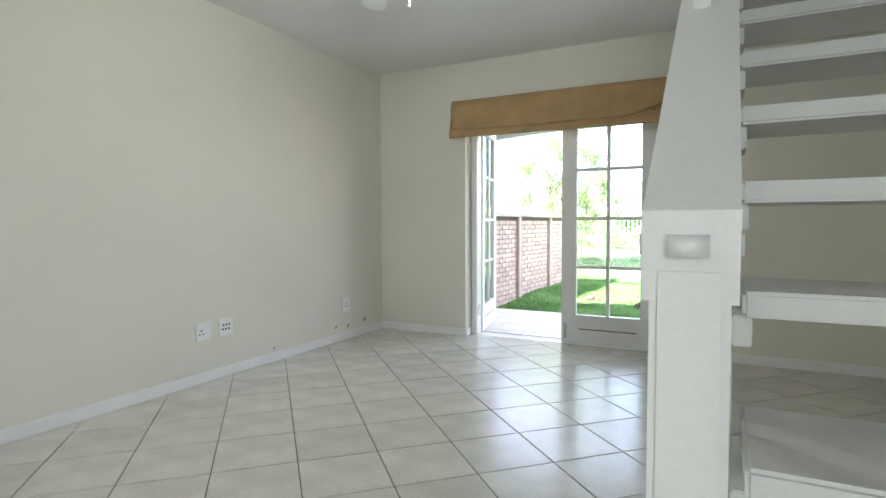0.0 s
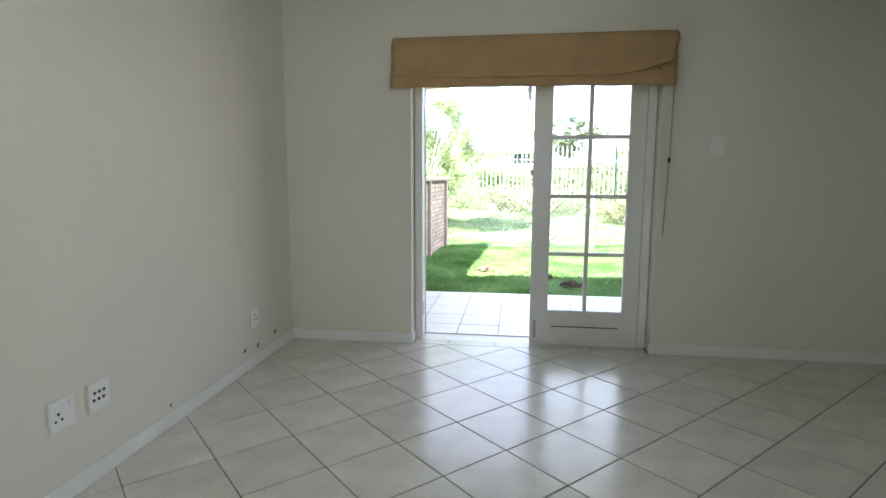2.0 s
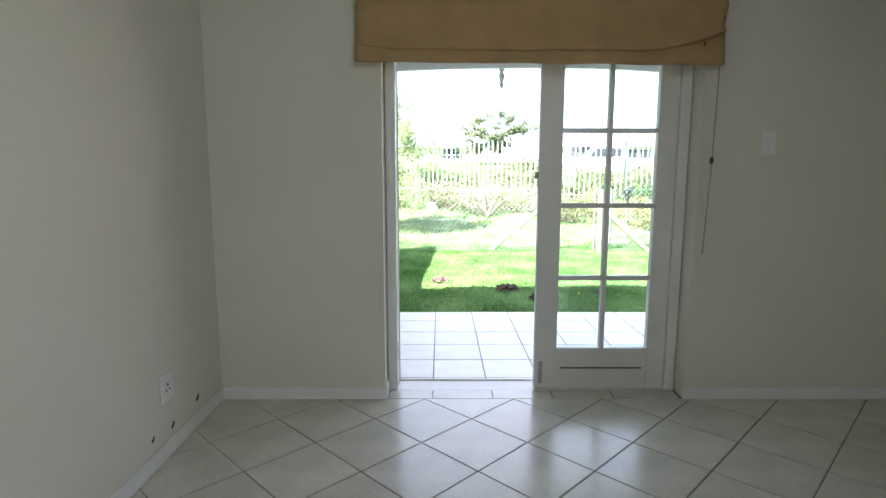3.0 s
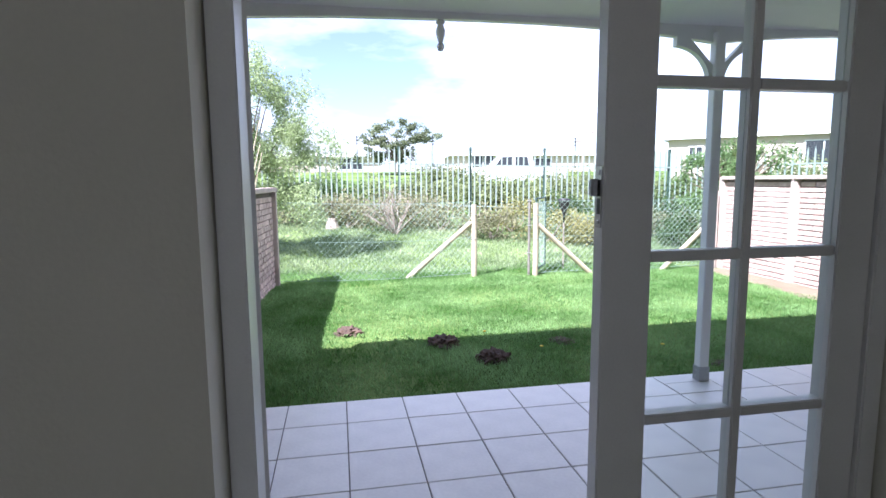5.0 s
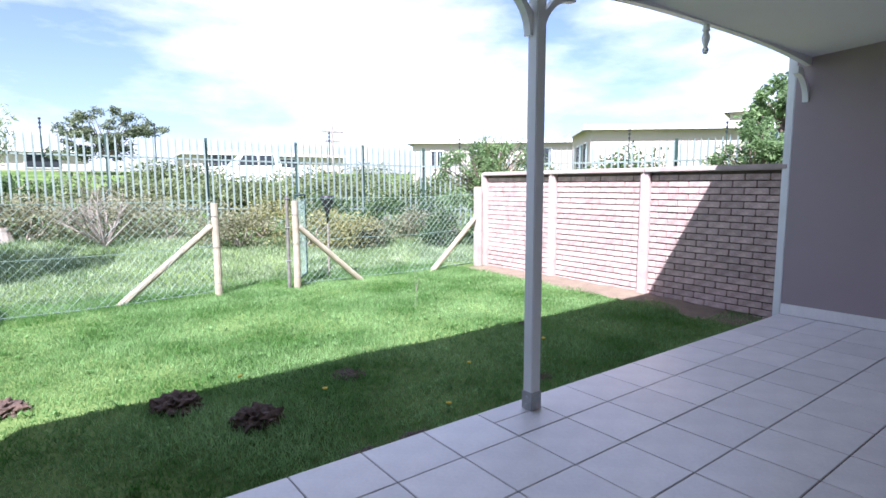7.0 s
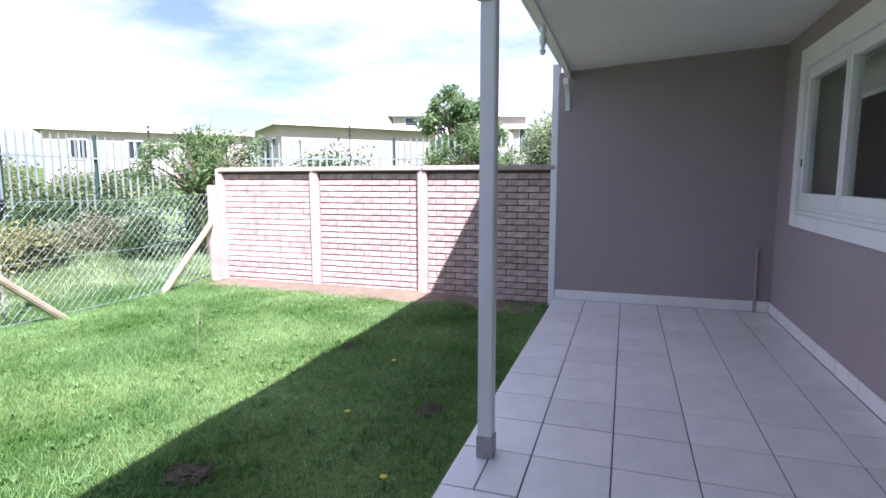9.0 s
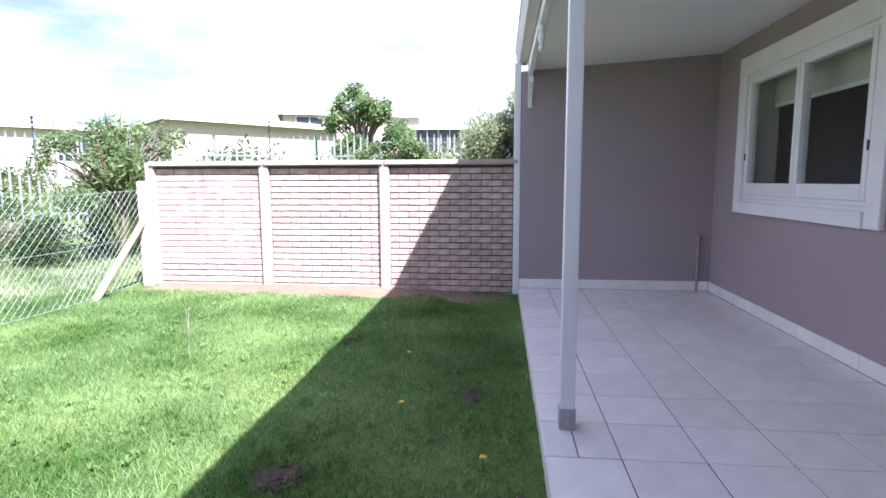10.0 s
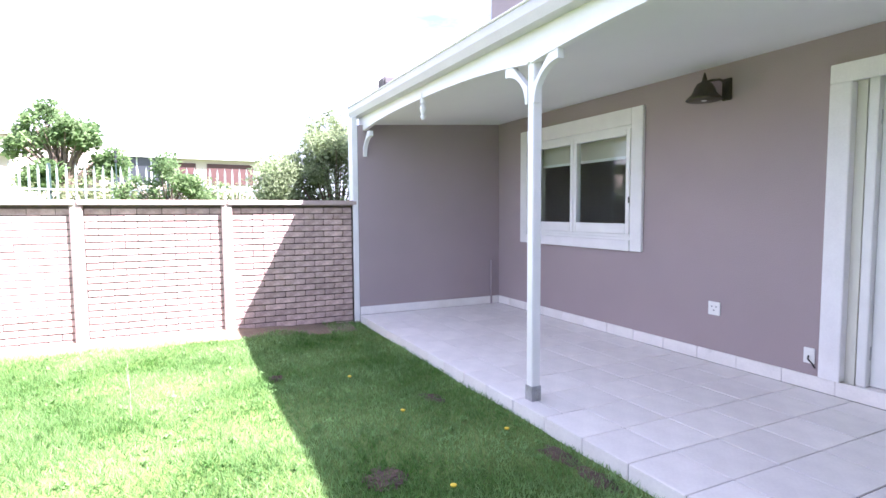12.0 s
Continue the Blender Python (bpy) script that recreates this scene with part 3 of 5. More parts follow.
part("switch_rocker", box(-0.012, 0.012, -0.014, -0.009, -0.02, 0.025, 0.003), PLASTIC, s)
# scuffs low on the wall
for y, z, r in ((-0.72, 0.13, 0.010), (-0.55, 0.115, 0.012), (-0.30, 0.135, 0.013), (-1.45, 0.10, 0.007)):
    bm = tube([(0, y - r, z - r), (0.003, y - r * 0.3, z), (0.004, y + r * 0.4, z + r * 0.8), (0.001, y + r, z + r)], [r * 0.3, r * 0.5, r * 0.4, r * 0.2], 6)
    solid("plaster_chip", bm, BLACK, "dark chip in the cream wall plaster", "wall chip", group="wall chips")


# ---- roman blind over the door ----
def roman_blind():
    t = thing("roman_blind", 1.71, -0.004, 2.105, "ochre fabric roman blind pulled up above the door", "blind")
    x0, x1, nx = -0.92, 0.895, 60

    def layer(prof, shape):
        bm = bmesh.new()
        rows = []
        for i in range(nx + 1):
            u = i / nx
            row = [bm.verts.new(shape(u, x0 + (x1 - x0) * u, y, z)) for y, z in prof]
            rows.append(row)
        for a, b in zip(rows, rows[1:]):
            for k in range(len(prof)):
                bm.faces.new((a[k], a[(k + 1) % len(prof)], b[(k + 1) % len(prof)], b[k]))
        bm.faces.new(rows[0])
        bm.faces.new(rows[-1])
        return bm

    def flap(u, x, y, z):
        low = min(1, -z / 0.25)
        lift = 0.075 * low * max(0, (u - 0.80) / 0.2) ** 1.5 + 0.018 * low * max(0, (0.1 - u) / 0.1)
        w = 0.008 * low * noise.noise(Vector((x * 4, z * 7, 3))) + 0.004 * low * noise.noise(Vector((x * 17, z * 11, 5)))
        pin = -0.03 * low * math.exp(-((u - 0.93) / 0.03) ** 2)
        edge = 0.014 * math.sin(-z * 22) * (1 if u > 0.97 else (-0.6 if u < 0.02 else 0))
        return (x + edge, y - 1.2 * w + pin * 0.5, z + lift + w * 0.9 - 0.012 * low * math.sin(u * 3.1))

    def under(u, x, y, z):
        low = min(1, -z / 0.3)
        w = 0.006 * low * noise.noise(Vector((x * 5, z * 9, 8)))
        return (x - (0.012 * low if u < 0.02 else 0), y + w, z + w - 0.012 * low * u)
    outer = [(0.0, 0.0), (-0.035, 0.003), (-0.048, -0.008), (-0.055, -0.07), (-0.064, -0.15), (-0.076, -0.22), (-0.084, -0.252), (-0.080, -0.262), (-0.072, -0.256), (-0.066, -0.22), (-0.054, -0.15), (-0.045, -0.07), (-0.030, -0.010)]
    inner = [(-0.004, -0.01), (-0.040, -0.02), (-0.052, -0.12), (-0.064, -0.22), (-0.074, -0.285), (-0.078, -0.312), (-0.066, -0.325), (-0.048, -0.322), (-0.05, -0.30), (-0.058, -0.306), (-0.044, -0.315), (-0.03, -0.30), (-0.016, -0.2)]
    part("front_fold", layer(outer, flap), BLIND, t, smooth=True)
    part("under_fold", layer(inner, under), BLIND, t, smooth=True)
    part("head_rail", box(x0 + 0.01, x1 - 0.01, -0.028, 0.003, -0.04, -0.006, 0.002), WHITE, t)
    cord = part("cord", tube([(0.895, -0.03, -0.3), (0.89, -0.028, -0.8), (0.875, -0.026, -1.25), (0.872, -0.026, -1.30)], 0.003, 6), POLE, t, "pale pull cord")
    part("cord_bead", lathe([(0.004, -0.02), (0.010, -0.012), (0.010, 0.006), (0.004, 0.016)], 10), BRONZE, cord, "dark cord bead", m=pose(0.888, -0.028, -0.80))
    part("cord_tassel", lathe([(0.006, -0.02), (0.008, -0.012), (0.004, 0.012)], 10), TRIM, cord, m=pose(0.872, -0.026, -1.30))
    part("cord_cleat", box(0.775, 0.785, -0.095, -0.086, -0.25, -0.235, 0.002), BRONZE, t, "dark cord ring", m=pose(0, -0.01, 0))


roman_blind()


# ---- ceiling fan ----
def ceiling_fan():
    t = thing("ceiling_fan", 1.53, -2.28, CEIL_Z, "white ceiling fan with a lit glass bowl", "ceiling fan")
    part("canopy", lathe([(0.03, -0.06), (0.065, -0.03), (0.07, 0.0)], 20), WHITE, t, smooth=True)
    part("rod", tube([(0, 0, -0.12), (0, 0, -0.04)], 0.012, 10), WHITE, t)
    motor = part("motor", lathe([(0.05, -0.24), (0.10, -0.22), (0.115, -0.17), (0.10, -0.13), (0.04, -0.11)], 24), WHITE, t, smooth=True)
    for k in range(4):
        bm = prism([(0.09, -0.02), (0.16, -0.03), (0.20, -0.06), (0.56, -0.068), (0.60, -0.03), (0.60, 0.03), (0.56, 0.068), (0.20, 0.06), (0.16, 0.03), (0.09, 0.02)], "z", -0.004, 0.004)
        part("blade", bm, WHITE, t, "white fan blade", m=pose(0, 0, -0.20, 8, 0, 38 + 90 * k))
    part("light_bowl", lathe([(0.02, -0.345), (0.06, -0.335), (0.095, -0.30), (0.105, -0.26), (0.07, -0.24)], 24), glow_mat("lit_opal_glass", (1.0, 0.97, 0.92), 4.0), t, "glowing opal glass bowl", smooth=True)
    for a in (0.115, -0.115):
        part("pull_chain", tube([(a * 0.75, a, -0.24), (a * 0.75, a, -0.38)], 0.0025, 6), STEEL, t, "fine pull chain with a bead")
        part("chain_bead", lathe([(0.002, -0.40), (0.007, -0.392), (0.002, -0.38)], 8), STEEL, t, m=pose(a * 0.75, a, 0))


ceiling_fan()


# ---- stairs ----
def staircase():
    t = thing("staircase", 3.0, -4.2, 0, "white painted open-tread timber staircase with slatted balustrade", "staircase")
    SX, rise, slope = 2.968, 0.19, 0.80

    def nose_y(z):
        return -3.0 + (z - 1.29) / slope

    ox, oy = -3.0, 4.2
    z = 0.15
    k = 0
    while z < 2.75:
        y = nose_y(z)
        part("tread", box(SX + 0.035 + ox, ROOM_R - 0.005 + ox, y + oy, y + 0.27 + oy, z - 0.042, z, 0.006), WHITE, t)
        part("cleat", box(SX + 0.02 + ox, SX + 0.05 + ox, y + 0.03 + oy, y + 0.19 + oy, z - 0.095, z - 0.043, 0.003), WHITE, t)
        for dy in (0.05, 0.17):
            yb = y + dy
            top = min(1.29 + slope * (yb + 3.0) + 0.86, 3.4)
            low = 1.29 + slope * (yb + 3.0) - 0.36
            if yb > -3.55:
                part("baluster", box(SX - 0.040 + ox, SX - 0.0165 + ox, yb - 0.028 + oy, yb + 0.028 + oy, low, top, 0.004), WHITE, t)
        z += rise
        k += 1

    def low_edge(y):
        return 1.985 + 0.85 * (y + 1.5)
    outline = []
    ya, yb = -3.75, -0.62
    for y in (ya, yb):
        outline.append((y + oy, max(0.0, low_edge(y))))
    outline += [(yb + oy, low_edge(yb) + 0.42), (ya + oy, low_edge(ya) + 0.42)]
    part("string", prism(outline, "x", SX + 0.002 + ox - 0.018, SX + 0.022 + ox), WHITE, t, "deep white side string")
    # newel with a ring, rail rising from it
    nx = SX - 0.019 + ox
    part("newel", box(nx - 0.033, nx + 0.033, -3.95 + oy, -3.884 + oy, 0, 0.985, 0.008), WHITE, t)
    part("newel_cap", box(nx - 0.042, nx + 0.042, -3.964 + oy, -3.874 + oy, 0.965, 1.035, 0.026), WHITE, t, "rounded white cap", True)
    rail = prism([(-3.945 + oy, 0.95), (-0.65 + oy, 0.95 + slope * 3.295), (-0.65 + oy, 1.03 + slope * 3.295), (-3.945 + oy, 1.03)], "x", nx - 0.039, nx + 0.039)
    part("handrail", rail, WHITE, t, "white handrail")
    return t


staircase()

# pipe stub in the patio corner
t = thing("pipe_stub", PX1 - 0.022, 0.40, PZ, "short taupe-painted pipe in the patio corner", "pipe")
part("tube", tube([(0, 0, 0), (0, 0, 0.56)], 0.013, 10), TAUPE, t)
part("cap", lathe([(0.018, 0.55), (0.020, 0.585), (0.010, 0.595)], 12), TAUPE, t)

# upper-floor window over the veranda roof
t = thing("window_2", 5.0, WALL, 3.62, "white-framed upper-floor window in the taupe wall", "window", "", "structure")
for x0, x1, z0, z1 in ((0, 1.25, 0, 0.12), (0, 1.25, 1.1, 1.22), (0, 0.12, 0.12, 1.1), (1.13, 1.25, 0.12, 1.1), (0.60, 0.65, 0.12, 1.1)):
    part("window_frame", box(x0, x1, 0.0, 0.04, z0, z1, 0.003), TRIM, t)
for x0, x1 in ((0.12, 0.60), (0.65, 1.13)):
    part("pane", box(x0, x1, 0.004, 0.010, 0.12, 1.1), DARKGLASS, t)

# ---- ground ----


def ground_z(x, y):
    out = max(y - 7.2, (x - 7.2) * 0.9 if y > -2 else 0.0, 0.0)
    z = -0.135 + min(out, 5) * 0.085 + min(max(out - 5, 0), 18) * 0.085
    if 18 < y < 28:
        z -= 0.45 * min(1, (y - 18) / 3) * min(1, (28 - y) / 2)
    if y < 4.0 and -1 < x < 7.1:
        z -= 0.055 * min(1, (4.0 - y) / 1.6)
    if 2.5 < y < 9 and -1 < x < 1.2:
        z += 0.05 * min(1, (y - 2.5) / 2) * min(1, (1.2 - x) / 0.8)
    if y < 0.3 and -6 < x < 6.9:
        z = -0.32
    z += 0.018 * noise.noise(Vector((x * 1.3, y * 1.3, 0))) + 0.008 * noise.noise(Vector((x * 5, y * 5, 1)))
    return z


def ground_mesh():
    xs = [-700, -300, -120, -60, -35, -22, -15, -10, -7, -5] + [-4 + 0.22 * i for i in range(80)] + [14, 15, 16.5, 18, 20, 23, 27, 32, 40, 55, 80, 140, 300, 700]
    ys = [-700, -300, -120, -60, -30, -15, -8, -4, -1, 0.2] + [0.5 + 0.22 * i for i in range(66)] + [15.5, 16.5, 18, 20, 23, 27, 32, 40, 55, 80, 140, 300, 700]
    verts = [(x, y, ground_z(x, y)) for y in ys for x in xs]
    n = len(xs)
    faces = [(j * n + i, j * n + i + 1, (j + 1) * n + i + 1, (j + 1) * n + i) for j in range(len(ys) - 1) for i in range(n - 1)]
    ob = raw("ground", verts, faces, GRASSGROUND, True)
    return tagged(ob, "grassy ground running to the horizon", "ground", "", "structure")


ground_mesh()


def grass(name, count, x0, x1, y0, y1, height, width, label, keep, material):
    rng = np.random.default_rng(7)
    verts, faces = [], []
    pts = rng.random((count, 2)) * [x1 - x0, y1 - y0] + [x0, y0]
    ang, lean, hh = rng.random(count) * 6.283, rng.normal(0, 0.5, (count, 2)), rng.random(count)
    for i in range(count):
        x, y = pts[i]
        patch = noise.noise(Vector((x * 1.1, y * 1.1, 5)))
        if not keep(x, y):
            continue
        z = ground_z(x, y) - 0.004
        hgt = height * (0.45 + 0.75 * hh[i]) * (1 + 0.6 * patch)
        c, s = math.cos(ang[i]) * width, math.sin(ang[i]) * width
        k = len(verts)
        verts += [(x - c, y - s, z), (x + c, y + s, z), (x + lean[i, 0] * hgt, y + lean[i, 1] * hgt, z + hgt)]
        faces.append((k, k + 1, k + 2))
    ob = raw(name, verts, faces, material)
    return tagged(ob, label, "grass", "", "stuff")


grass("lawn_grass", 230000, 0.2, 7.0, 2.24, 7.3, 0.042, 0.0035, "short green lawn in front of the patio", lambda x, y: not (x > 6.50 - 0.30 * noise.noise(Vector((0, y * 2, 0))) and y > 2.7), GRASS)
grass("field_grass", 90000, -3.0, 11.0, 7.0, 12.5, 0.07, 0.007, "rougher paler grass beyond the wire fence", lambda x, y: True, FIELDGRASS)

# bare strip of earth by the wall and molehills


def molehill(x, y, r, h, label="dark brown molehill on the lawn"):
    bm = bmesh.new()
    bmesh.ops.create_icosphere(bm, subdivisions=4, radius=1.0)
    for v in bm.verts:
        n1 = 1 + 0.16 * noise.noise(v.co * 13 + Vector((y, x, 9))) + 0.30 * noise.noise(v.co * 2.2 + Vector((x * 7, y * 7, 0))) + 0.34 * noise.noise(v.co * 6 + Vector((x, y, 4)))
        v.co = Vector((v.co.x * r * n1, v.co.y * r * n1, max(v.co.z, -0.3) * h * n1))
    ob = solid("molehill", bm, SOIL, label, "molehill", group="molehills")
    ob.matrix_world = pose(x, y, ground_z(x, y))
    return ob


for x, y, r, h in ((1.20, 3.92, 0.12, 0.055), (2.00, 3.46, 0.14, 0.085), (2.31, 3.00, 0.13, 0.085), (3.03, 3.34, 0.11, 0.022), (4.9, 3.55, 0.06, 0.03)):
    molehill(x, y, r, h)


# bare worn spots in the lawn


def bare_spot(x, y, rx, ry):
    bm = bmesh.new()
    bmesh.ops.create_grid(bm, x_segments=14, y_segments=14, size=1.0)
    for v in bm.verts:
        rr = min(1.0, v.co.length)
        wob = 1 + 0.35 * noise.noise(v.co * 1.8 + Vector((x * 5, y * 5, 0)))
        px, py = x + v.co.x * rx * wob, y + v.co.y * ry * wob
        v.co = Vector((px - x, py - y, ground_z(px, py) - ground_z(x, y) + 0.020 - 0.045 * rr * rr + 0.014 * noise.noise(Vector((px * 14, py * 14, 0)))))
    ob = solid("bare_spot", bm, SOIL, "bare dark soil spot worn into the lawn", "bare soil", group="bare spots")
    ob.matrix_world = pose(x, y, ground_z(x, y))


for x, y, rx, ry in ((4.06, 2.60, 0.20, 0.12), (2.92, 2.36, 0.24, 0.11), (2.62, 2.36, 0.22, 0.10)):
    bare_spot(x, y, rx, ry)


def earth_strip():
    xs, ys = [6.40 + 0.092 * i for i in range(7)], [2.4 + 0.08 * i for i in range(50)]
    verts = [(x + (0.10 * noise.noise(Vector((y * 1.7, 0, 2))) if i == 0 else 0), y, ground_z(x, y) + (0.014 + 0.014 * noise.noise(Vector((x * 9, y * 9, 0))) if i else -0.02)) for y in ys for i, x in enumerate(xs)]
    faces = [(j * 7 + i, j * 7 + i + 1, (j + 1) * 7 + i + 1, (j + 1) * 7 + i) for j in range(49) for i in range(6)]
    tagged(raw("earth_strip", verts, faces, EARTH, True), "strip of dry bare earth along the garden wall", "bare earth", "", "structure")


earth_strip()


def dandelion(x, y):
    t = thing("dandelion", x, y, ground_z(x, y), "small yellow dandelion in the lawn", "flower", "dandelions")
    part("stalk", tube([(0, 0, 0), (0.004, 0, 0.055)], 0.0018, 5), LEAF_MID, t)
    part("bloom", lathe([(0.004, 0.05), (0.014, 0.056), (0.016, 0.062), (0.006, 0.066)], 10), DANDELION, t)


for x, y in ((3.23, 2.50), (2.75, 3.1), (3.75, 2.95), (4.6, 3.05), (2.4, 3.6)):
    dandelion(x, y)
t = thing("bare_sapling", 4.35, 4.5, ground_z(4.35, 4.5), "thin leafless sapling standing in the lawn", "sapling")
bm = tube([(0, 0, 0), (0.01, 0, 0.2), (0.0, 0.01, 0.42)], [0.002, 0.0016, 0.0008], 5)
add_tube(bm, [(0.01, 0, 0.2), (0.06, 0.02, 0.33)], [0.0025, 0.001], 4)
part("stem", bm, TWIG, t)


def weeds():
    rng = random.Random(31)
    verts, faces = [], []
    for _ in range(420):
        x, y = rng.uniform(0.5, 6.5), rng.uniform(2.3, 6.2)
        z = ground_z(x, y)
        for k in range(rng.randint(5, 9)):
            a = rng.random() * 6.28
            d, s = Vector((math.cos(a), math.sin(a), 0)), rng.uniform(0.02, 0.042)
            e = Vector((-d.y, d.x, 0)) * s * 0.22
            p = Vector((x, y, z + 0.012))
            n = len(verts)
            up = Vector((0, 0, rng.uniform(0.012, 0.035)))
            verts += [p, p + d * s * 0.5 + e + up, p + d * s + up * 0.6, p + d * s * 0.5 - e + up]
            faces.append((n, n + 1, n + 2, n + 3))
    tagged(raw("lawn_weeds", verts, faces, GRASS), "small broad-leaved weeds in the lawn", "weeds", "", "stuff")


weeds()


# ---- precast walls ----
def precast_wall(name, xf, side, posts, top, label, turn=0.0):
    """Precast panels with brick relief between posts along y; xf the face, side the way it faces."""
    t = thing(name, xf, posts[0], -0.2, label, "garden wall", "", "structure", turn)
    d = side
    for i, y in enumerate(posts):
        part("wall_post", box(-0.06, 0.06, -0.055, 0.055, -0.2, top + 0.2, 0.01), CONCRETE, t, m=pose(-d * 0.05 + d * 0.015, y - posts[0], 0))
    LB, HB = 0.222, 0.0585
    brick = mesh_of(box(-0.014, 0.014, -LB / 2, LB / 2, -HB / 2, HB / 2, 0.005), "brick", BRICK)
    halfb = mesh_of(box(-0.014, 0.014, -LB / 4, LB / 4, -HB / 2, HB / 2, 0.005), "brick", BRICK)
    rng = random.Random(3)
    rest, count = bmesh.new(), 0
    for a, b in reversed(list(zip(posts, posts[1:]))):
        lo, hi = min(a, b) + 0.055, max(a, b) - 0.055
        part("panel", box(-0.03, 0.0, lo - posts[0], hi - posts[0], -0.1, top + 0.2 - 0.04), JOINT, t, m=pose(-d * 0.035 if d > 0 else 0.065, 0, 0))
        z = -0.03
        row = 0
        while z < top + 0.2 - 0.10:
            y = lo + (0.003 if row % 2 else -LB / 2)
            while y < hi:
                y0, y1 = max(y, lo + 0.003), min(y + LB, hi - 0.003)
                m = pose(-d * 0.035 + rng.uniform(-0.0035, 0.0035), (y0 + y1) / 2 - posts[0], z + HB / 2, rng.uniform(-0.5, 0.5), rng.uniform(-1.5, 1.5), 0)
                long = y1 - y0 > 0.15
                m = m @ Matrix.Diagonal((1, (y1 - y0) / (LB if long else LB / 2), 1, 1))
                if y1 - y0 > 0.04:
                    if count < 300:
                        shared("brick", brick if long else halfb, t, m)
                    else:
                        bmesh.ops.create_cube(rest, size=1.0, matrix=m @ Matrix.Diagonal((0.028, LB if long else LB / 2, HB, 1)))
                    count += 1
                y += LB + 0.006
            z += 0.0685
            row += 1
        part("coping", box(-0.075, 0.045, lo - 0.05 - posts[0], hi + 0.05 - posts[0], top + 0.2 - 0.045, top + 0.2 + 0.012, 0.01), CONCRETE, t, "rough concrete capping", m=pose(0 if d > 0 else 0.03, 0, 0))
    if count > 300:
        part("brickwork", rest, BRICK_REST, t)["kind"] = "stuff"
    else:
        rest.free()
    return t


precast_wall("garden_wall_right", 6.937, -1, [6.44, 5.08, 3.71, 2.25], 1.275, "pink-brown precast garden wall with brick relief in full sun")
precast_wall("garden_wall_left", 0.343, 1, [6.22, 4.85, 3.48, 2.18], 1.165, "weathered precast garden wall with brick relief in shade", -3.4)


# ---- wire fence with timber posts ----
def timber_post(x, y, h, r=0.043, label="round treated timber fence post"):
    t = thing("fence_post", x, y, ground_z(x, y) - 0.1, label, "fence post", "wire fence posts")
    part("pole", tube([(0, 0, 0), (0.005, 0, h * 0.5), (0, 0.004, h + 0.1)], [r, r * 0.96, r * 0.93], 12), POLE, t, smooth=False)
    for z in (0.25, 0.65, 1.0):
        part("wire_tie", tube([(r * 1.02 * math.cos(a), r * 1.02 * math.sin(a), z) for a in [k * math.pi / 5 for k in range(11)]], 0.003, 4), GALV, t, "wire tie")
    return t


def strut(x0, y0, z0, x1, y1, z1):
    t = thing("fence_strut", x0, y0, ground_z(x0, y0), "slanting round timber strut bracing the fence", "fence strut", "fence struts")
    part("pole", tube([(0, 0, -0.05), (x1 - x0, y1 - y0, z1)], [0.038, 0.034], 10), POLE, t)
    return t


FENCE = [(0.36, 6.30), (3.04, 6.56), (3.93, 6.47), (6.93, 6.47)]
timber_post(3.04, 6.54, 1.04)
timber_post(3.93, 6.44, 1.06, 0.042)
strut(2.02, 6.58, 0, 3.00, 6.55, 0.78)
strut(4.86, 6.46, 0, 3.97, 6.44, 0.74)
strut(5.93, 6.48, 0, 6.80, 6.46, 0.76)
t = thing("fence_post", 6.82, 6.46, -0.15, "weathered square concrete end post beside the garden wall", "fence post", "wire fence posts")
part("pole", box(-0.05, 0.05, -0.05, 0.05, 0, 1.22, 0.012), CONCRETE, t)


def chain_link(name, a, b, height, label, pitch=0.085):
    """Diamond wire mesh from a to b."""
    L = math.hypot(b[0] - a[0], b[1] - a[1])
    bm = bmesh.new()
    r = 0.0017

    def at(s, z):
        u = s / L
        x, y = a[0] + (b[0] - a[0]) * u, a[1] + (b[1] - a[1]) * u
        return Vector((x, y, ground_z(x, y) + 0.03 + z + 0.012 * math.sin(s * 3)))
    s = -height
    while s < L:
        for d in (1, -1):
            s0, s1 = (s, s + height) if d > 0 else (s + height, s)
            za, zb = 0.0, height
            c0, c1 = s0, s1
            # clip to the ends
            if min(c0, c1) < 0 or max(c0, c1) > L:
                lo, hi = max(min(c0, c1), 0), min(max(c0, c1), L)
                if hi - lo < 0.02:
                    continue
                f = lambda q: (q - s0) / (s1 - s0) * height
                c0, c1 = (lo, hi) if d > 0 else (hi, lo)
                za, zb = f(c0), f(c1)
            pts = [at(c0 + (c1 - c0) * k / 3, za + (zb - za) * k / 3) for k in range(4)]
            add_tube(bm, pts, r, 3, False)
        s += pitch
    for z in (0.01, height * 0.5, height - 0.01):
        add_tube(bm, [at(L * k / 12, z) for k in range(13)], 0.003, 4, False)
    t = thing(name, a[0], a[1], 0, label, "wire fence", "wire fences")
    ob = part("wire_mesh", bm, WIRE, t)
    ob.matrix_parent_inverse = Matrix.Translation((-a[0], -a[1], 0))
    return t


chain_link("chain_link_fence", FENCE[0], FENCE[1], 1.05, "green diamond-mesh wire fence across the lawn")
chain_link("chain_link_fence", FENCE[2], FENCE[3], 1.05, "green diamond-mesh wire fence across the lawn")
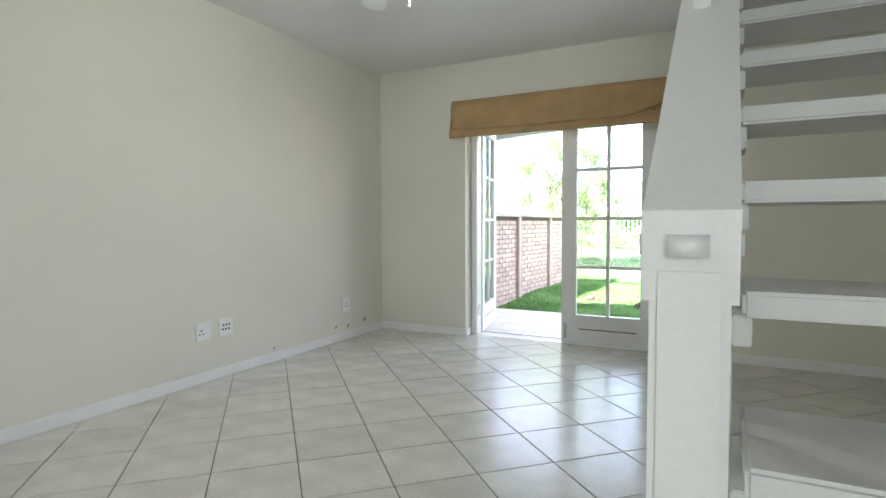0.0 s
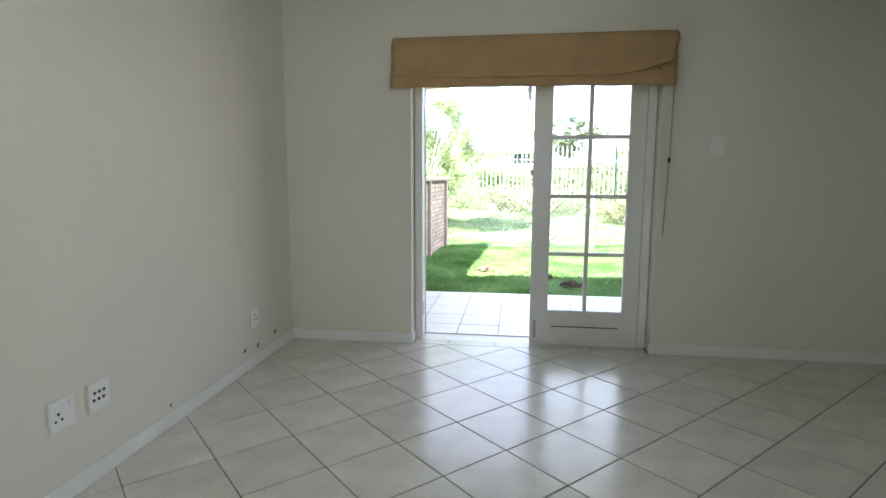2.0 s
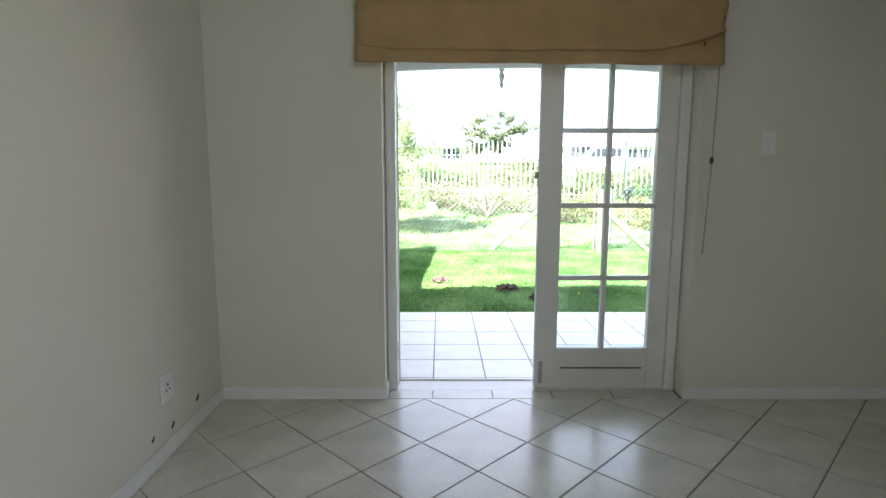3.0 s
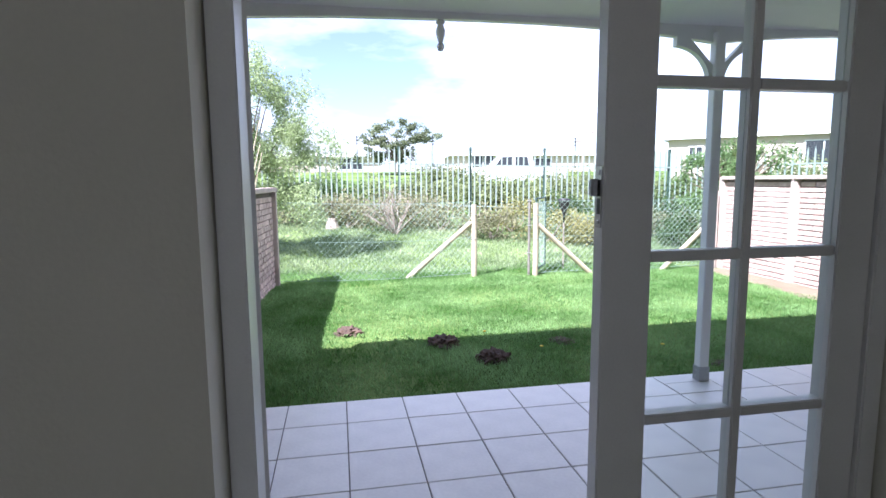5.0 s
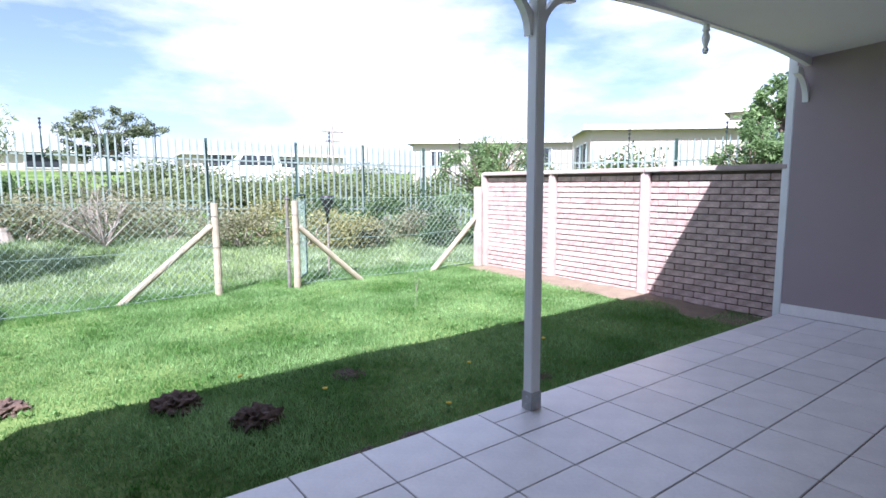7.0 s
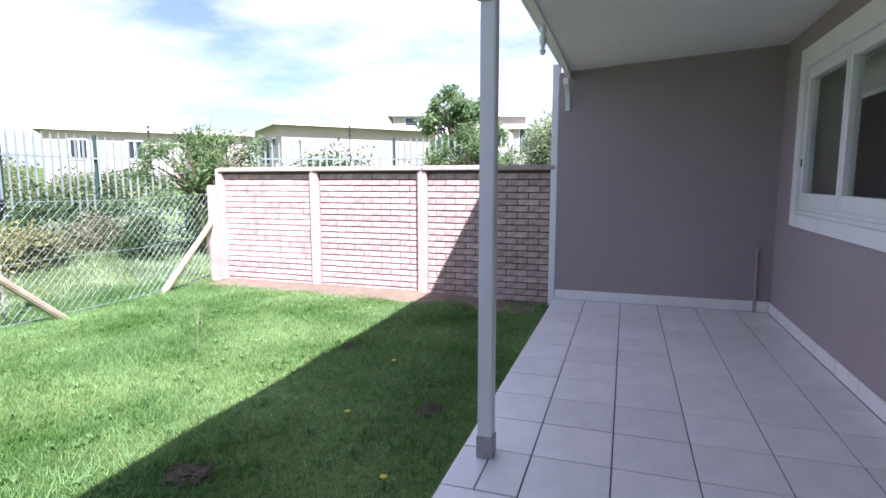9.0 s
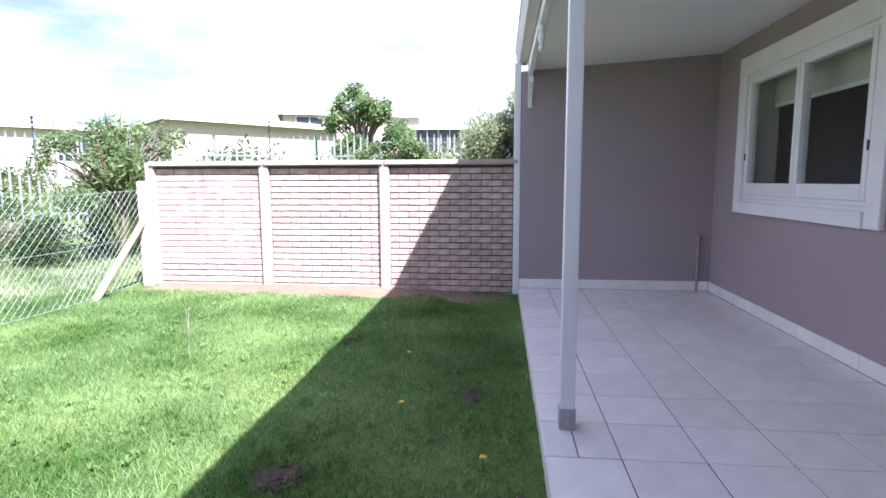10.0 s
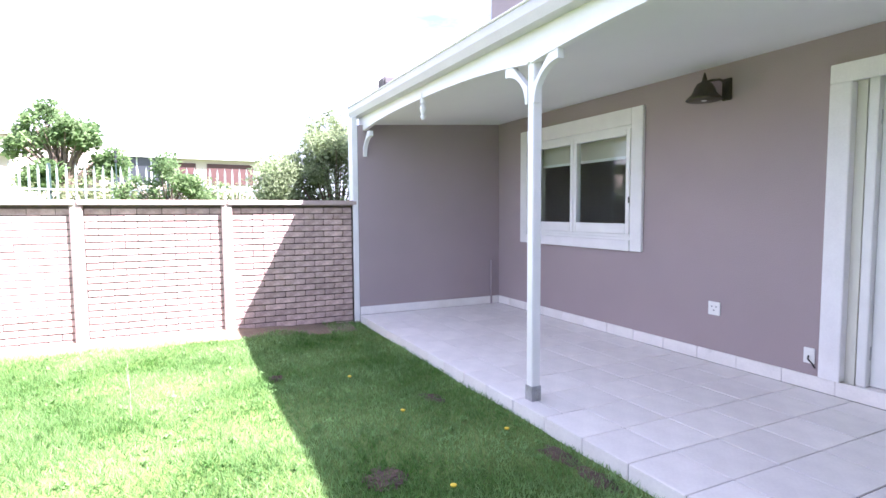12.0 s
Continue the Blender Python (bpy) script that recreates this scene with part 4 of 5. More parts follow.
# small gate standing open
GATE = (3.97, 6.54, 4.33, 7.09)
gate = chain_link("wire_gate", (GATE[0], GATE[1]), (GATE[2], GATE[3]), 1.0, "open wire gate with a green tube frame", 0.06)
gx, gy = GATE[2] - GATE[0], GATE[3] - GATE[1]
for pts in ([(0, 0, 0.05), (0, 0, 1.10)], [(gx, gy, 0.05), (gx, gy, 1.10)], [(0, 0, 1.10), (gx, gy, 1.10)], [(0, 0, 0.05), (gx, gy, 0.05)]):
    part("frame_tube", tube(pts, 0.014, 8), GREENPAINT, gate, m=pose(0, 0, -0.12))
t = thing("gate_post", 3.85, 6.49, -0.2, "thin galvanised gate post wound with wire", "gate post")
part("pole", tube([(0, 0, 0), (0, 0, 1.18)], 0.020, 10), RUSTED, t)
for z in (0.4, 0.8, 1.15):
    part("latch_ring", tube([(0.03 * math.cos(a), 0.03 * math.sin(a), z) for a in [k * math.pi / 5 for k in range(11)]], 0.006, 5), GALV, t)
# dark planter hung on the fence
t = thing("hanging_pot", 4.48, 6.72, 0.66, "dark funnel-shaped garden pot on a stake", "garden pot")
part("funnel", lathe([(0.012, -0.05), (0.02, 0.08), (0.07, 0.20), (0.085, 0.27), (0.09, 0.30), (0.06, 0.31)], 16), BLACK, t, smooth=True)
part("stake", tube([(0, 0, -0.75), (0, 0, 0.0)], 0.012, 6), TWIG, t)


# ---- palisade fence ----
def palisade(points):
    t = thing("palisade_fence", points[0][0], points[0][1], 0, "tall pale green steel palisade fence", "fence", "", "structure")
    ox, oy = points[0]
    H = 1.72
    out = [(-0.017, 0), (0.017, 0), (0.017, H - 0.10), (0.0, H), (-0.017, H - 0.10)]
    pale = mesh_of(prism(out, "y", -0.008, 0.008), "pale", PALE)
    postm = mesh_of(box(-0.026, 0.026, -0.026, 0.026, -0.3, 1.78, 0.004), "fence_post", GREENPAINT)
    ends = list(zip(points, points[1:]))
    for (xa, ya), (xb, yb) in ends:
        L = math.hypot(xb - xa, yb - ya)
        ang = math.degrees(math.atan2(yb - ya, xb - xa))
        n = int(L / 0.128)
        for k in range(n):
            u = (k + 0.5) / n
            x, y = xa + (xb - xa) * u, ya + (yb - ya) * u
            shared("pale", pale, t, pose(x - ox, y - oy, ground_z(x, y) + 0.05, 0, 0, ang))
        m = max(1, round(L / 1.8))
        for k in range(m):
            u = k / m
            x, y = xa + (xb - xa) * u, ya + (yb - ya) * u
            shared("fence_post", postm, t, pose(x - ox + 0.05, y - oy + 0.05, ground_z(x, y), 0, 0, ang))
        for k in range(0, m, 2):
            u = (k + 0.5) / m
            x, y = xa + (xb - xa) * u, ya + (yb - ya) * u
            stay = part("wire_stay", tube([(0, 0, 1.3), (0, 0, 2.02)], 0.011, 6), GREENPAINT, t, "thin dark stay for fence wires", m=pose(x - ox, y - oy - 0.03, ground_z(x, y)))
            for z in (1.84, 1.92, 2.0):
                part("insulator", tube([(0, 0, z - 0.018), (0, 0, z + 0.018)], 0.022, 8), BLACK, stay, "black insulator")
        for z in (0.35, 1.35):
            za, zb = ground_z(xa, ya) + z, ground_z(xb, yb) + z
            part("rail", tube([(xa - ox, ya - oy + 0.03, za), (xb - ox, yb - oy + 0.03, zb)], 0.022, 4), PALE, t)
    return t


palisade([(-3.2, 13.6), (2.6, 12.6), (6.0, 11.55), (8.9, 10.9), (11.5, 6.0), (11.9, -1.0)])


# ---- plants ----
def leaf_cloud(rng, blobs, count, size, aspect, droop=0.0):
    """Leaf quads spread over lumpy blobs (x, y, z, rx, ry, rz), thicker towards their skins."""
    verts, faces = [], []
    vol = [b[3] * b[4] * b[5] for b in blobs]
    tot = sum(vol)
    for b, v in zip(blobs, vol):
        for _ in range(int(count * v / tot)):
            d = Vector((rng.gauss(0, 1), rng.gauss(0, 1), rng.gauss(0, 1))).normalized()
            lump = 1 + 0.35 * noise.noise(d * 2.1 + Vector((b[0], b[1], b[2])))
            rr = (rng.random() ** 0.45) * lump
            p = Vector((b[0] + d.x * b[3] * rr, b[1] + d.y * b[4] * rr, b[2] + d.z * b[5] * rr))
            if noise.noise(p * 2.6) < -0.22:
                continue
            q = Vector((rng.gauss(0, 1), rng.gauss(0, 1), rng.gauss(0, 0.7) - droop)).normalized()
            e = q.orthogonal().normalized()
            e.rotate(Matrix.Rotation(rng.random() * 6.28, 3, q))
            s = size * (0.6 + 0.8 * rng.random())
            k = len(verts)
            verts += [p, p + q * s * 0.5 + e * s * aspect * 0.5, p + q * s, p + q * s * 0.5 - e * s * aspect * 0.5]
            faces.append((k, k + 1, k + 2, k + 3))
    return verts, faces


def tree(name, x, y, blobs, count, leaf, aspect, material, label, trunk_r=0.08, droop=0.0, category="tree", seed=1, stems=7, group=""):
    z = ground_z(x, y)
    t = thing(name, x, y, z, label, category, group)
    rng = random.Random(seed)
    bm = bmesh.new()
    top = max(b[2] for b in blobs)
    fork = max(0.15, min(b[2] - b[5] for b in blobs) + 0.1)
    add_tube(bm, [(0, 0, -0.1), (rng.uniform(-0.05, 0.05), 0, fork * 0.5), (0, 0, fork)], [trunk_r * 1.25, trunk_r, trunk_r * 0.85], 9)
    for i in range(stems):
        b = blobs[i % len(blobs)]
        e = Vector((b[0] + rng.uniform(-0.5, 0.5) * b[3], b[1] + rng.uniform(-0.5, 0.5) * b[4], b[2] + rng.uniform(-0.1, 0.6) * b[5]))
        mid = Vector((e.x * 0.45 + rng.uniform(-0.08, 0.08), e.y * 0.45, (fork + e.z) * 0.52))
        add_tube(bm, [(0, 0, fork * 0.9), mid, e], [trunk_r * 0.55, trunk_r * 0.35, trunk_r * 0.1], 6)
    part("trunk", bm, BARK, t)
    v, f = leaf_cloud(rng, blobs, count, leaf, aspect, droop)
    crown = raw("crown", v, f, material)
    crown.parent = t
    return t


def clumps(blobs, n, r0, r1, seed, flat=0.85):
    """Break large blobs into many small clumps that sit towards their skins."""
    rng = random.Random(seed)
    vol = [(b[3] * b[4] * b[5]) ** 0.75 for b in blobs]
    out = []
    for b, v in zip(blobs, vol):
        for _ in range(max(2, round(n * v / sum(vol)))):
            d = Vector((rng.gauss(0, 1), rng.gauss(0, 1), rng.gauss(0, 1))).normalized() * rng.uniform(0.35, 1.0)
            s = rng.uniform(r0, r1)
            out.append((b[0] + d.x * b[3], b[1] + d.y * b[4], b[2] + d.z * b[5], s * rng.uniform(0.8, 1.2), s * rng.uniform(0.8, 1.2), s * flat * rng.uniform(0.8, 1.2)))
    return out


# feathery tree beyond the left wall
PEPPER = clumps([(0.0, 0, 2.25, 1.0, 0.85, 0.9), (-0.95, 0.15, 2.0, 0.75, 0.75, 0.8), (0.95, 0.1, 2.1, 0.7, 0.7, 0.75), (0.25, 0, 2.95, 0.75, 0.65, 0.5), (-0.6, 0, 2.85, 0.65, 0.6, 0.5), (1.05, -0.1, 1.5, 0.45, 0.5, 0.5), (0.5, 0, 1.1, 0.5, 0.5, 0.5), (-0.7, 0, 1.3, 0.7, 0.6, 0.45), (0.1, -0.2, 1.4, 0.8, 0.6, 0.45), (1.0, -0.2, 0.95, 0.4, 0.5, 0.5), (-1.4, 0, 1.5, 0.5, 0.5, 0.5)], 140, 0.16, 0.33, 12, 1.1)
tree("pepper_tree", -0.50, 8.4, PEPPER, 80000, 0.062, 0.24, LEAF_WILLOW, "tall feathery light-green tree with drooping leaves", 0.045, 0.7, "tree", 2, 22)
# flat-topped tree far behind the fence
ACACIA = clumps([(0.3, 0, 2.35, 1.9, 1.0, 0.28), (-1.5, 0, 1.85, 1.1, 0.8, 0.32), (1.6, 0, 1.9, 1.1, 0.8, 0.28), (0.0, 0, 1.6, 1.7, 0.8, 0.4), (0.2, 0, 2.7, 0.8, 0.7, 0.14), (-1.3, 0.5, 1.0, 1.2, 0.8, 0.5), (0.4, 0.5, 1.0, 1.2, 0.8, 0.5)], 110, 0.18, 0.34, 13, 0.5)
tree("acacia_tree", 4.3, 29.5, ACACIA, 11000, 0.15, 0.4, LEAF_ACACIA, "flat-topped dark tree in the distance", 0.06, 0, "tree", 3, 14)
# round leafy tree behind the right wall
LEAFY = clumps([(0.1, 0.4, 2.75, 0.6, 0.6, 0.65), (0, -0.35, 2.48, 0.65, 0.6, 0.5), (0.1, -1.05, 1.8, 0.5, 0.45, 0.4), (0, 1.0, 2.2, 0.42, 0.42, 0.45), (0.1, 0.2, 1.4, 0.9, 0.9, 0.45)], 60, 0.2, 0.36, 15)
tree("leafy_tree", 19.0, 6.95, LEAFY, 13000, 0.15, 0.5, LEAF_FRESH, "dense round-crowned green tree beyond the palisade", 0.1, 0, "tree", 5, 40)
SPRAYS = clumps([(0, 0, 1.45, 0.5, 0.62, 0.36), (0.1, 0.5, 1.3, 0.35, 0.42, 0.28), (0, -0.55, 1.3, 0.4, 0.45, 0.3), (0, 0.05, 1.85, 0.25, 0.35, 0.22), (0, 0, 0.95, 0.5, 0.9, 0.35)], 55, 0.10, 0.22, 16)
tree("leafy_bush", 11.0, 4.3, SPRAYS, 9000, 0.075, 0.4, LEAF_FRESH, "spreading green bush showing above the garden wall", 0.04, 0, "bush", 6, 40)
OLIVE = clumps([(0, 0.15, 1.95, 0.6, 0.6, 0.55), (0, 0.65, 1.68, 0.45, 0.45, 0.45), (0, -0.7, 1.7, 0.62, 0.65, 0.5), (0, 0.1, 2.52, 0.3, 0.32, 0.3), (0, 0, 1.0, 0.65, 0.9, 0.45), (0, 1.05, 1.35, 0.4, 0.42, 0.4), (0, 0.9, 0.9, 0.5, 0.5, 0.4)], 80, 0.18, 0.34, 17, 1.2)
tree("olive_bush", 9.75, 1.75, OLIVE, 48000, 0.085, 0.26, LEAF_OLIVE, "grey-green feathery bush beside the house", 0.05, -0.5, "bush", 7, 40)
# bush with drooping sprays at the wall end
GARDEN = clumps([(0, 0, 1.65, 0.6, 0.55, 0.32), (0.4, -0.4, 1.72, 0.42, 0.4, 0.3), (-0.42, 0.42, 1.5, 0.4, 0.4, 0.3), (0, 0, 1.2, 0.55, 0.5, 0.4), (0.35, -0.35, 1.25, 0.4, 0.4, 0.35), (-0.4, 0.35, 1.05, 0.4, 0.4, 0.4)], 75, 0.12, 0.24, 18, 0.7)
tree("garden_bush", 8.2, 7.75, GARDEN, 6000, 0.10, 0.25, LEAF_FRESH, "bright green bush with drooping sprays by the fence", 0.04, 0.5, "bush", 8, 40)
# canes leaning behind the left wall
for x0, x1, top in ((-0.22, 0.03, 2.08), (-0.10, 0.03, 1.75), (0.01, 0.05, 1.62)):
    t = thing("garden_cane", x0 - 0.15, 7.55, ground_z(x0, 7.55), "pale dry cane leaning beside the garden wall", "cane", "garden canes")
    part("cane", tube([(0, 0, -0.02), ((x1 - x0) * 0.5, 0.02, 1.05), (x1 - x0 + 0.15, 0.03, top + 0.12)], [0.014, 0.012, 0.008], 6), POLE, t)
# clump of arching sword leaves beside it
t = thing("flax_plant", 8.3, 7.85, ground_z(8.3, 7.85), "tall clump of yellow-green upright strap leaves", "plant")
rng = random.Random(4)
for i in range(150):
    a, sp = rng.random() * 6.28, rng.uniform(0.08, 0.75)
    hgt = rng.uniform(0.9, 2.25) * (1.05 - 0.3 * sp)
    d = Vector((math.cos(a), math.sin(a), 0))
    sd = Vector((-d.y, d.x, 0)) * rng.uniform(0.016, 0.03)
    bend = rng.uniform(-0.12, 0.05) * hgt
    spine = [d * 0.06, d * sp * 0.35 + Vector((0, 0, hgt * 0.5)), d * sp * 0.72 + Vector((0, 0, hgt * 0.88)), d * sp * 1.15 + Vector((0, 0, hgt + bend))]
    verts = []
    for p, wd in zip(spine[:3], (0.8, 1.0, 0.75)):
        verts += [p - sd * wd, p + d * 0.004, p + sd * wd]
    verts.append(spine[3])
    ob = raw("blade", verts, [(0, 1, 4, 3), (1, 2, 5, 4), (3, 4, 7, 6), (4, 5, 8, 7), (6, 7, 9), (7, 8, 9)], LEAF_FLAX)
    ob.parent = t


def shrub(x, y, rx, ry, rz, material, count, leaf, label, seed, category="shrub", group="low shrubs"):
    t = thing("shrub", x, y, ground_z(x, y), label, category, group)
    rng = random.Random(seed)
    bl = [(rng.uniform(-0.5, 0.5) * rx, rng.uniform(-0.4, 0.4) * ry, rz * rng.uniform(0.3, 0.6), rx * rng.uniform(0.45, 0.7), ry * rng.uniform(0.5, 0.8), rz * rng.uniform(0.4, 0.65)) for _ in range(5)]
    bm = bmesh.new()
    for b in bl:
        add_tube(bm, [(0, 0, 0), (b[0] * 0.6, b[1] * 0.6, b[2] * 0.6), (b[0], b[1], b[2] + b[5] * 0.6)], [0.02, 0.012, 0.004], 5)
    part("stem", bm, TWIG, t)
    v, f = leaf_cloud(rng, bl, count, leaf, 0.45)
    ob = raw("foliage", v, f, material)
    ob.parent = t


SHRUBS = ((-0.9, 12.0, 0.7, 0.5, 0.55, 0), (0.2, 11.8, 0.8, 0.6, 0.55, 0), (1.3, 11.3, 0.8, 0.6, 0.6, 0), (2.3, 11.0, 0.9, 0.6, 0.7, 0), (3.3, 10.7, 0.9, 0.6, 0.75, 0), (4.2, 9.6, 0.8, 0.6, 0.7, 0), (5.2, 9.2, 0.9, 0.6, 0.65, 1), (5.9, 8.7, 0.7, 0.6, 0.55, 1), (6.6, 8.9, 0.7, 0.5, 0.5, 0), (4.8, 10.3, 0.9, 0.6, 0.75, 1), (7.6, 9.4, 0.8, 0.5, 0.5, 0), (8.4, 9.3, 0.6, 0.5, 0.45, 0), (2.9, 11.7, 1.0, 0.5, 0.75, 0), (1.0, 11.6, 1.0, 0.5, 0.7, 0), (6.2, 10.6, 1.0, 0.5, 0.8, 2), (7.4, 10.4, 1.0, 0.4, 0.85, 2), (8.5, 10.1, 0.9, 0.4, 0.85, 2), (8.9, 8.6, 0.8, 0.5, 0.8, 2), (9.6, 8.6, 0.7, 0.6, 0.8, 2), (7.7, 8.5, 0.6, 0.5, 0.65, 2), (9.5, 7.6, 0.6, 0.6, 0.8, 2), (10.2, 6.9, 0.6, 0.6, 0.8, 2))
for i, (x, y, rx, ry, rz, kd) in enumerate(SHRUBS):
    shrub(x, y, rx, ry, rz, (LEAF_SHRUB, LEAF_YELLOW, LEAF_DARK)[kd], 2600, 0.065, ("low grey-green shrub before the palisade", "low yellow-green shrub before the palisade", "low dark green shrub before the palisade")[kd], 20 + i)
# bare-twigged shrub
t = thing("bare_bush", 2.3, 10.3, ground_z(2.3, 10.3), "bare grey twiggy bush before the palisade", "bush")
bm = bmesh.new()
rng = random.Random(9)
for i in range(26):
    a = rng.random() * 6.28
    sp, hgt = rng.uniform(0.2, 0.9), rng.uniform(0.4, 1.0)
    e = Vector((math.cos(a) * sp, math.sin(a) * sp * 0.6, hgt))
    mid = e * 0.5 + Vector((rng.uniform(-0.1, 0.1), 0, 0.05))
    add_tube(bm, [(0, 0, 0), mid, e], [0.016, 0.010, 0.003], 5)
    for k in range(3):
        q = mid.lerp(e, 0.3 + 0.3 * k)
        add_tube(bm, [q, q + Vector((rng.uniform(-0.25, 0.25), rng.uniform(-0.1, 0.1), rng.uniform(0.05, 0.25)))], [0.006, 0.002], 4)
part("branch", bm, TWIG, t)
# stump by the tree
t = thing("tree_stump", 1.0, 11.3, ground_z(1.0, 11.3), "pale weathered tree stump among the shrubs", "stump")
part("wood", lathe([(0.2, -0.05), (0.15, 0.06), (0.12, 0.15), (0.11, 0.22), (0.02, 0.23)], 12), TWIG, t)
# hedges behind the palisade
HEDGE = ((-2.5, 15.6, 2.0, 0.8, 0.65), (0.5, 15.3, 2.0, 0.8, 0.68), (3.0, 14.8, 2.0, 0.8, 0.72), (5.6, 14.2, 2.0, 0.9, 0.79), (8.2, 13.6, 2.0, 0.9, 0.86), (10.6, 12.8, 1.8, 0.9, 0.9), (12.6, 11.0, 1.1, 1.6, 1.35), (13.6, 8.6, 1.0, 1.8, 1.45), (14.0, 6.0, 1.0, 1.8, 1.38), (14.2, 3.4, 1.0, 1.8, 1.30), (14.4, 0.9, 1.0, 1.8, 1.25), (4.5, 17.5, 2.6, 0.9, 1.0), (9.5, 17.0, 2.6, 0.9, 1.0), (14.0, 15.5, 2.2, 1.2, 0.79))
for i, (x, y, rx, ry, rz) in enumerate(HEDGE):
    shrub(x, y, rx, ry, rz, (LEAF_HEDGE, LEAF_HEDGE, LEAF_DARK)[(i * 2) % 3 if i % 4 else 1], 7500, 0.11, "rough green hedge behind the palisade fence", 50 + i, "hedge", "hedges")


# ---- far houses ----
def far_house(x, y, rz, w, d, h, rise, windows, label, red=()):
    z = ground_z(x, y)
    t = thing("house", x, y, z, label, "house", "far houses", "", rz)
    part("wall", box(0, w, 0, d, -0.5, h), PALEWALL, t)
    ov = 0.28
    bm = bmesh.new()
    v = [bm.verts.new(p) for p in ((-ov, -ov, h), (w + ov, -ov, h), (w + ov, d + ov, h), (-ov, d + ov, h), (d * 0.5, d / 2, h + rise), (w - d * 0.5, d / 2, h + rise))]
    for f in ((0, 1, 5, 4), (2, 3, 4, 5), (1, 2, 5), (3, 0, 4), (3, 2, 1, 0)):
        bm.faces.new([v[k] for k in f])
    part("roof", bm, ROOFGREY, t)
    part("fascia", box(-ov - 0.02, w + ov + 0.02, -ov - 0.03, -ov, h - 0.16, h + 0.02), WHITE, t)
    part("fascia", box(-ov - 0.03, -ov, -ov, d + ov, h - 0.16, h + 0.02), WHITE, t)
    for face, u, z0, ww, hh in windows:
        m = pose(u, -0.01, z0) if face == "f" else pose(-0.01, u, z0, 0, 0, -90)
        win = part("window", box(-ww / 2, ww / 2, -0.03, 0.02, 0, hh), WHITE, t, m=m)
        n = max(2, int(ww / 0.6))
        for k in range(n):
            a = -ww / 2 + 0.06 + k * (ww - 0.06) / n
            part("pane", box(a, a + (ww - 0.06) / n - 0.06, -0.045, -0.031, 0.06, hh - 0.06), DARKGLASS, win)
    for u, ww in red:
        part("shutter", box(u - ww / 2, u + ww / 2, -0.05, 0.02, 0.95, 1.95), REDWOOD, t, "red-brown shutter")
    return t


far_house(17.9, 24.8, -42, 8.5, 6.0, 2.5, 0.35, [("f", 1.3, 1.1, 0.7, 0.9), ("f", 3.4, 1.1, 0.7, 0.9), ("f", 6.6, 1.0, 1.5, 1.1)], "pale single-storey house with a low grey roof")
far_house(17.5, 12.8, -42, 6.0, 4.6, 2.5, 0.3, [("l", 1.0, 0.95, 0.6, 1.05), ("l", 2.4, 0.95, 1.3, 1.05)], "pale gabled single-storey house behind the fence")
far_house(32.0, 15.0, -70, 8.0, 6.0, 3.3, 0.7, [("f", 1.5, 1.8, 1.6, 1.3)], "pale two-level house far behind the others")
far_house(29.5, 7.2, -85, 8.0, 5.0, 2.3, 0.6, [("f", 1.5, 0.9, 2.4, 1.3)], "pale house partly hidden by trees", red=((5.6, 2.2), (3.6, 0.8)))
far_house(9.0, 36.0, -5, 10.0, 6.0, 1.3, 0.4, [("f", 2.0, 0.2, 1.6, 1.0), ("f", 6.0, 0.2, 1.6, 0.8)], "low pale house far across the road")
far_house(-4.0, 36.0, 0, 8.0, 6.0, 1.2, 0.4, [("f", 6.0, 0.2, 1.6, 0.8)], "low pale house far across the road")


# end of the next house, showing over the veranda's gutter
t = thing("house", 8.62, 0.27, ground_z(8.6, 0.5), "rendered end wall of the neighbouring house, coloured dark grey for shade", "house")
part("wall", box(0, 0.3, 0.1, 1.0, 0, 3.24, 0.03), SHADE_RENDER, t)
part("downpipe", tube([(0.05, 1.11, 0), (0.05, 1.11, 3.42)], 0.035, 10), WHITE, t, "white downpipe")


# ---- parked pickup ----
def pickup(x, y, rz):
    t = thing("pickup_truck", x, y, ground_z(x, y), "white double-cab pickup parked beyond the fence", "car", "", "", rz)
    prof = [(-2.4, 0.5), (-2.4, 1.0), (-1.0, 1.02), (-0.85, 1.6), (0.55, 1.62), (1.15, 1.08), (2.25, 0.98), (2.45, 0.75), (2.45, 0.45), (-2.2, 0.4)]
    body = part("body", prism(prof, "y", -0.85, 0.85), CARPAINT, t)
    for a, b in ((-0.72, -0.12), (-0.05, 0.75)):
        for s in (-1, 1):
            part("window", prism([(a, 1.1), (a + 0.05, 1.5), (min(b, 0.5), 1.5), (b, 1.1)], "y", s * 0.852, s * 0.865), DARKGLASS, body)
    for wx in (-1.5, 1.55):
        for s in (-1, 1):
            whl = part("wheel", tube([(wx, s * 0.66, 0.36), (wx, s * 0.88, 0.36)], 0.36, 20), BLACK, t, "black tyre")
            part("rim", tube([(wx, s * 0.875, 0.36), (wx, s * 0.89, 0.36)], 0.2, 14), GALV, whl, "grey rim")
    part("headlight", box(2.36, 2.46, -0.8, -0.5, 0.72, 0.88, 0.02), PLASTIC, t)
    part("headlight", box(2.36, 2.46, 0.5, 0.8, 0.72, 0.88, 0.02), PLASTIC, t)


pickup(9.1, 23.6, 165)


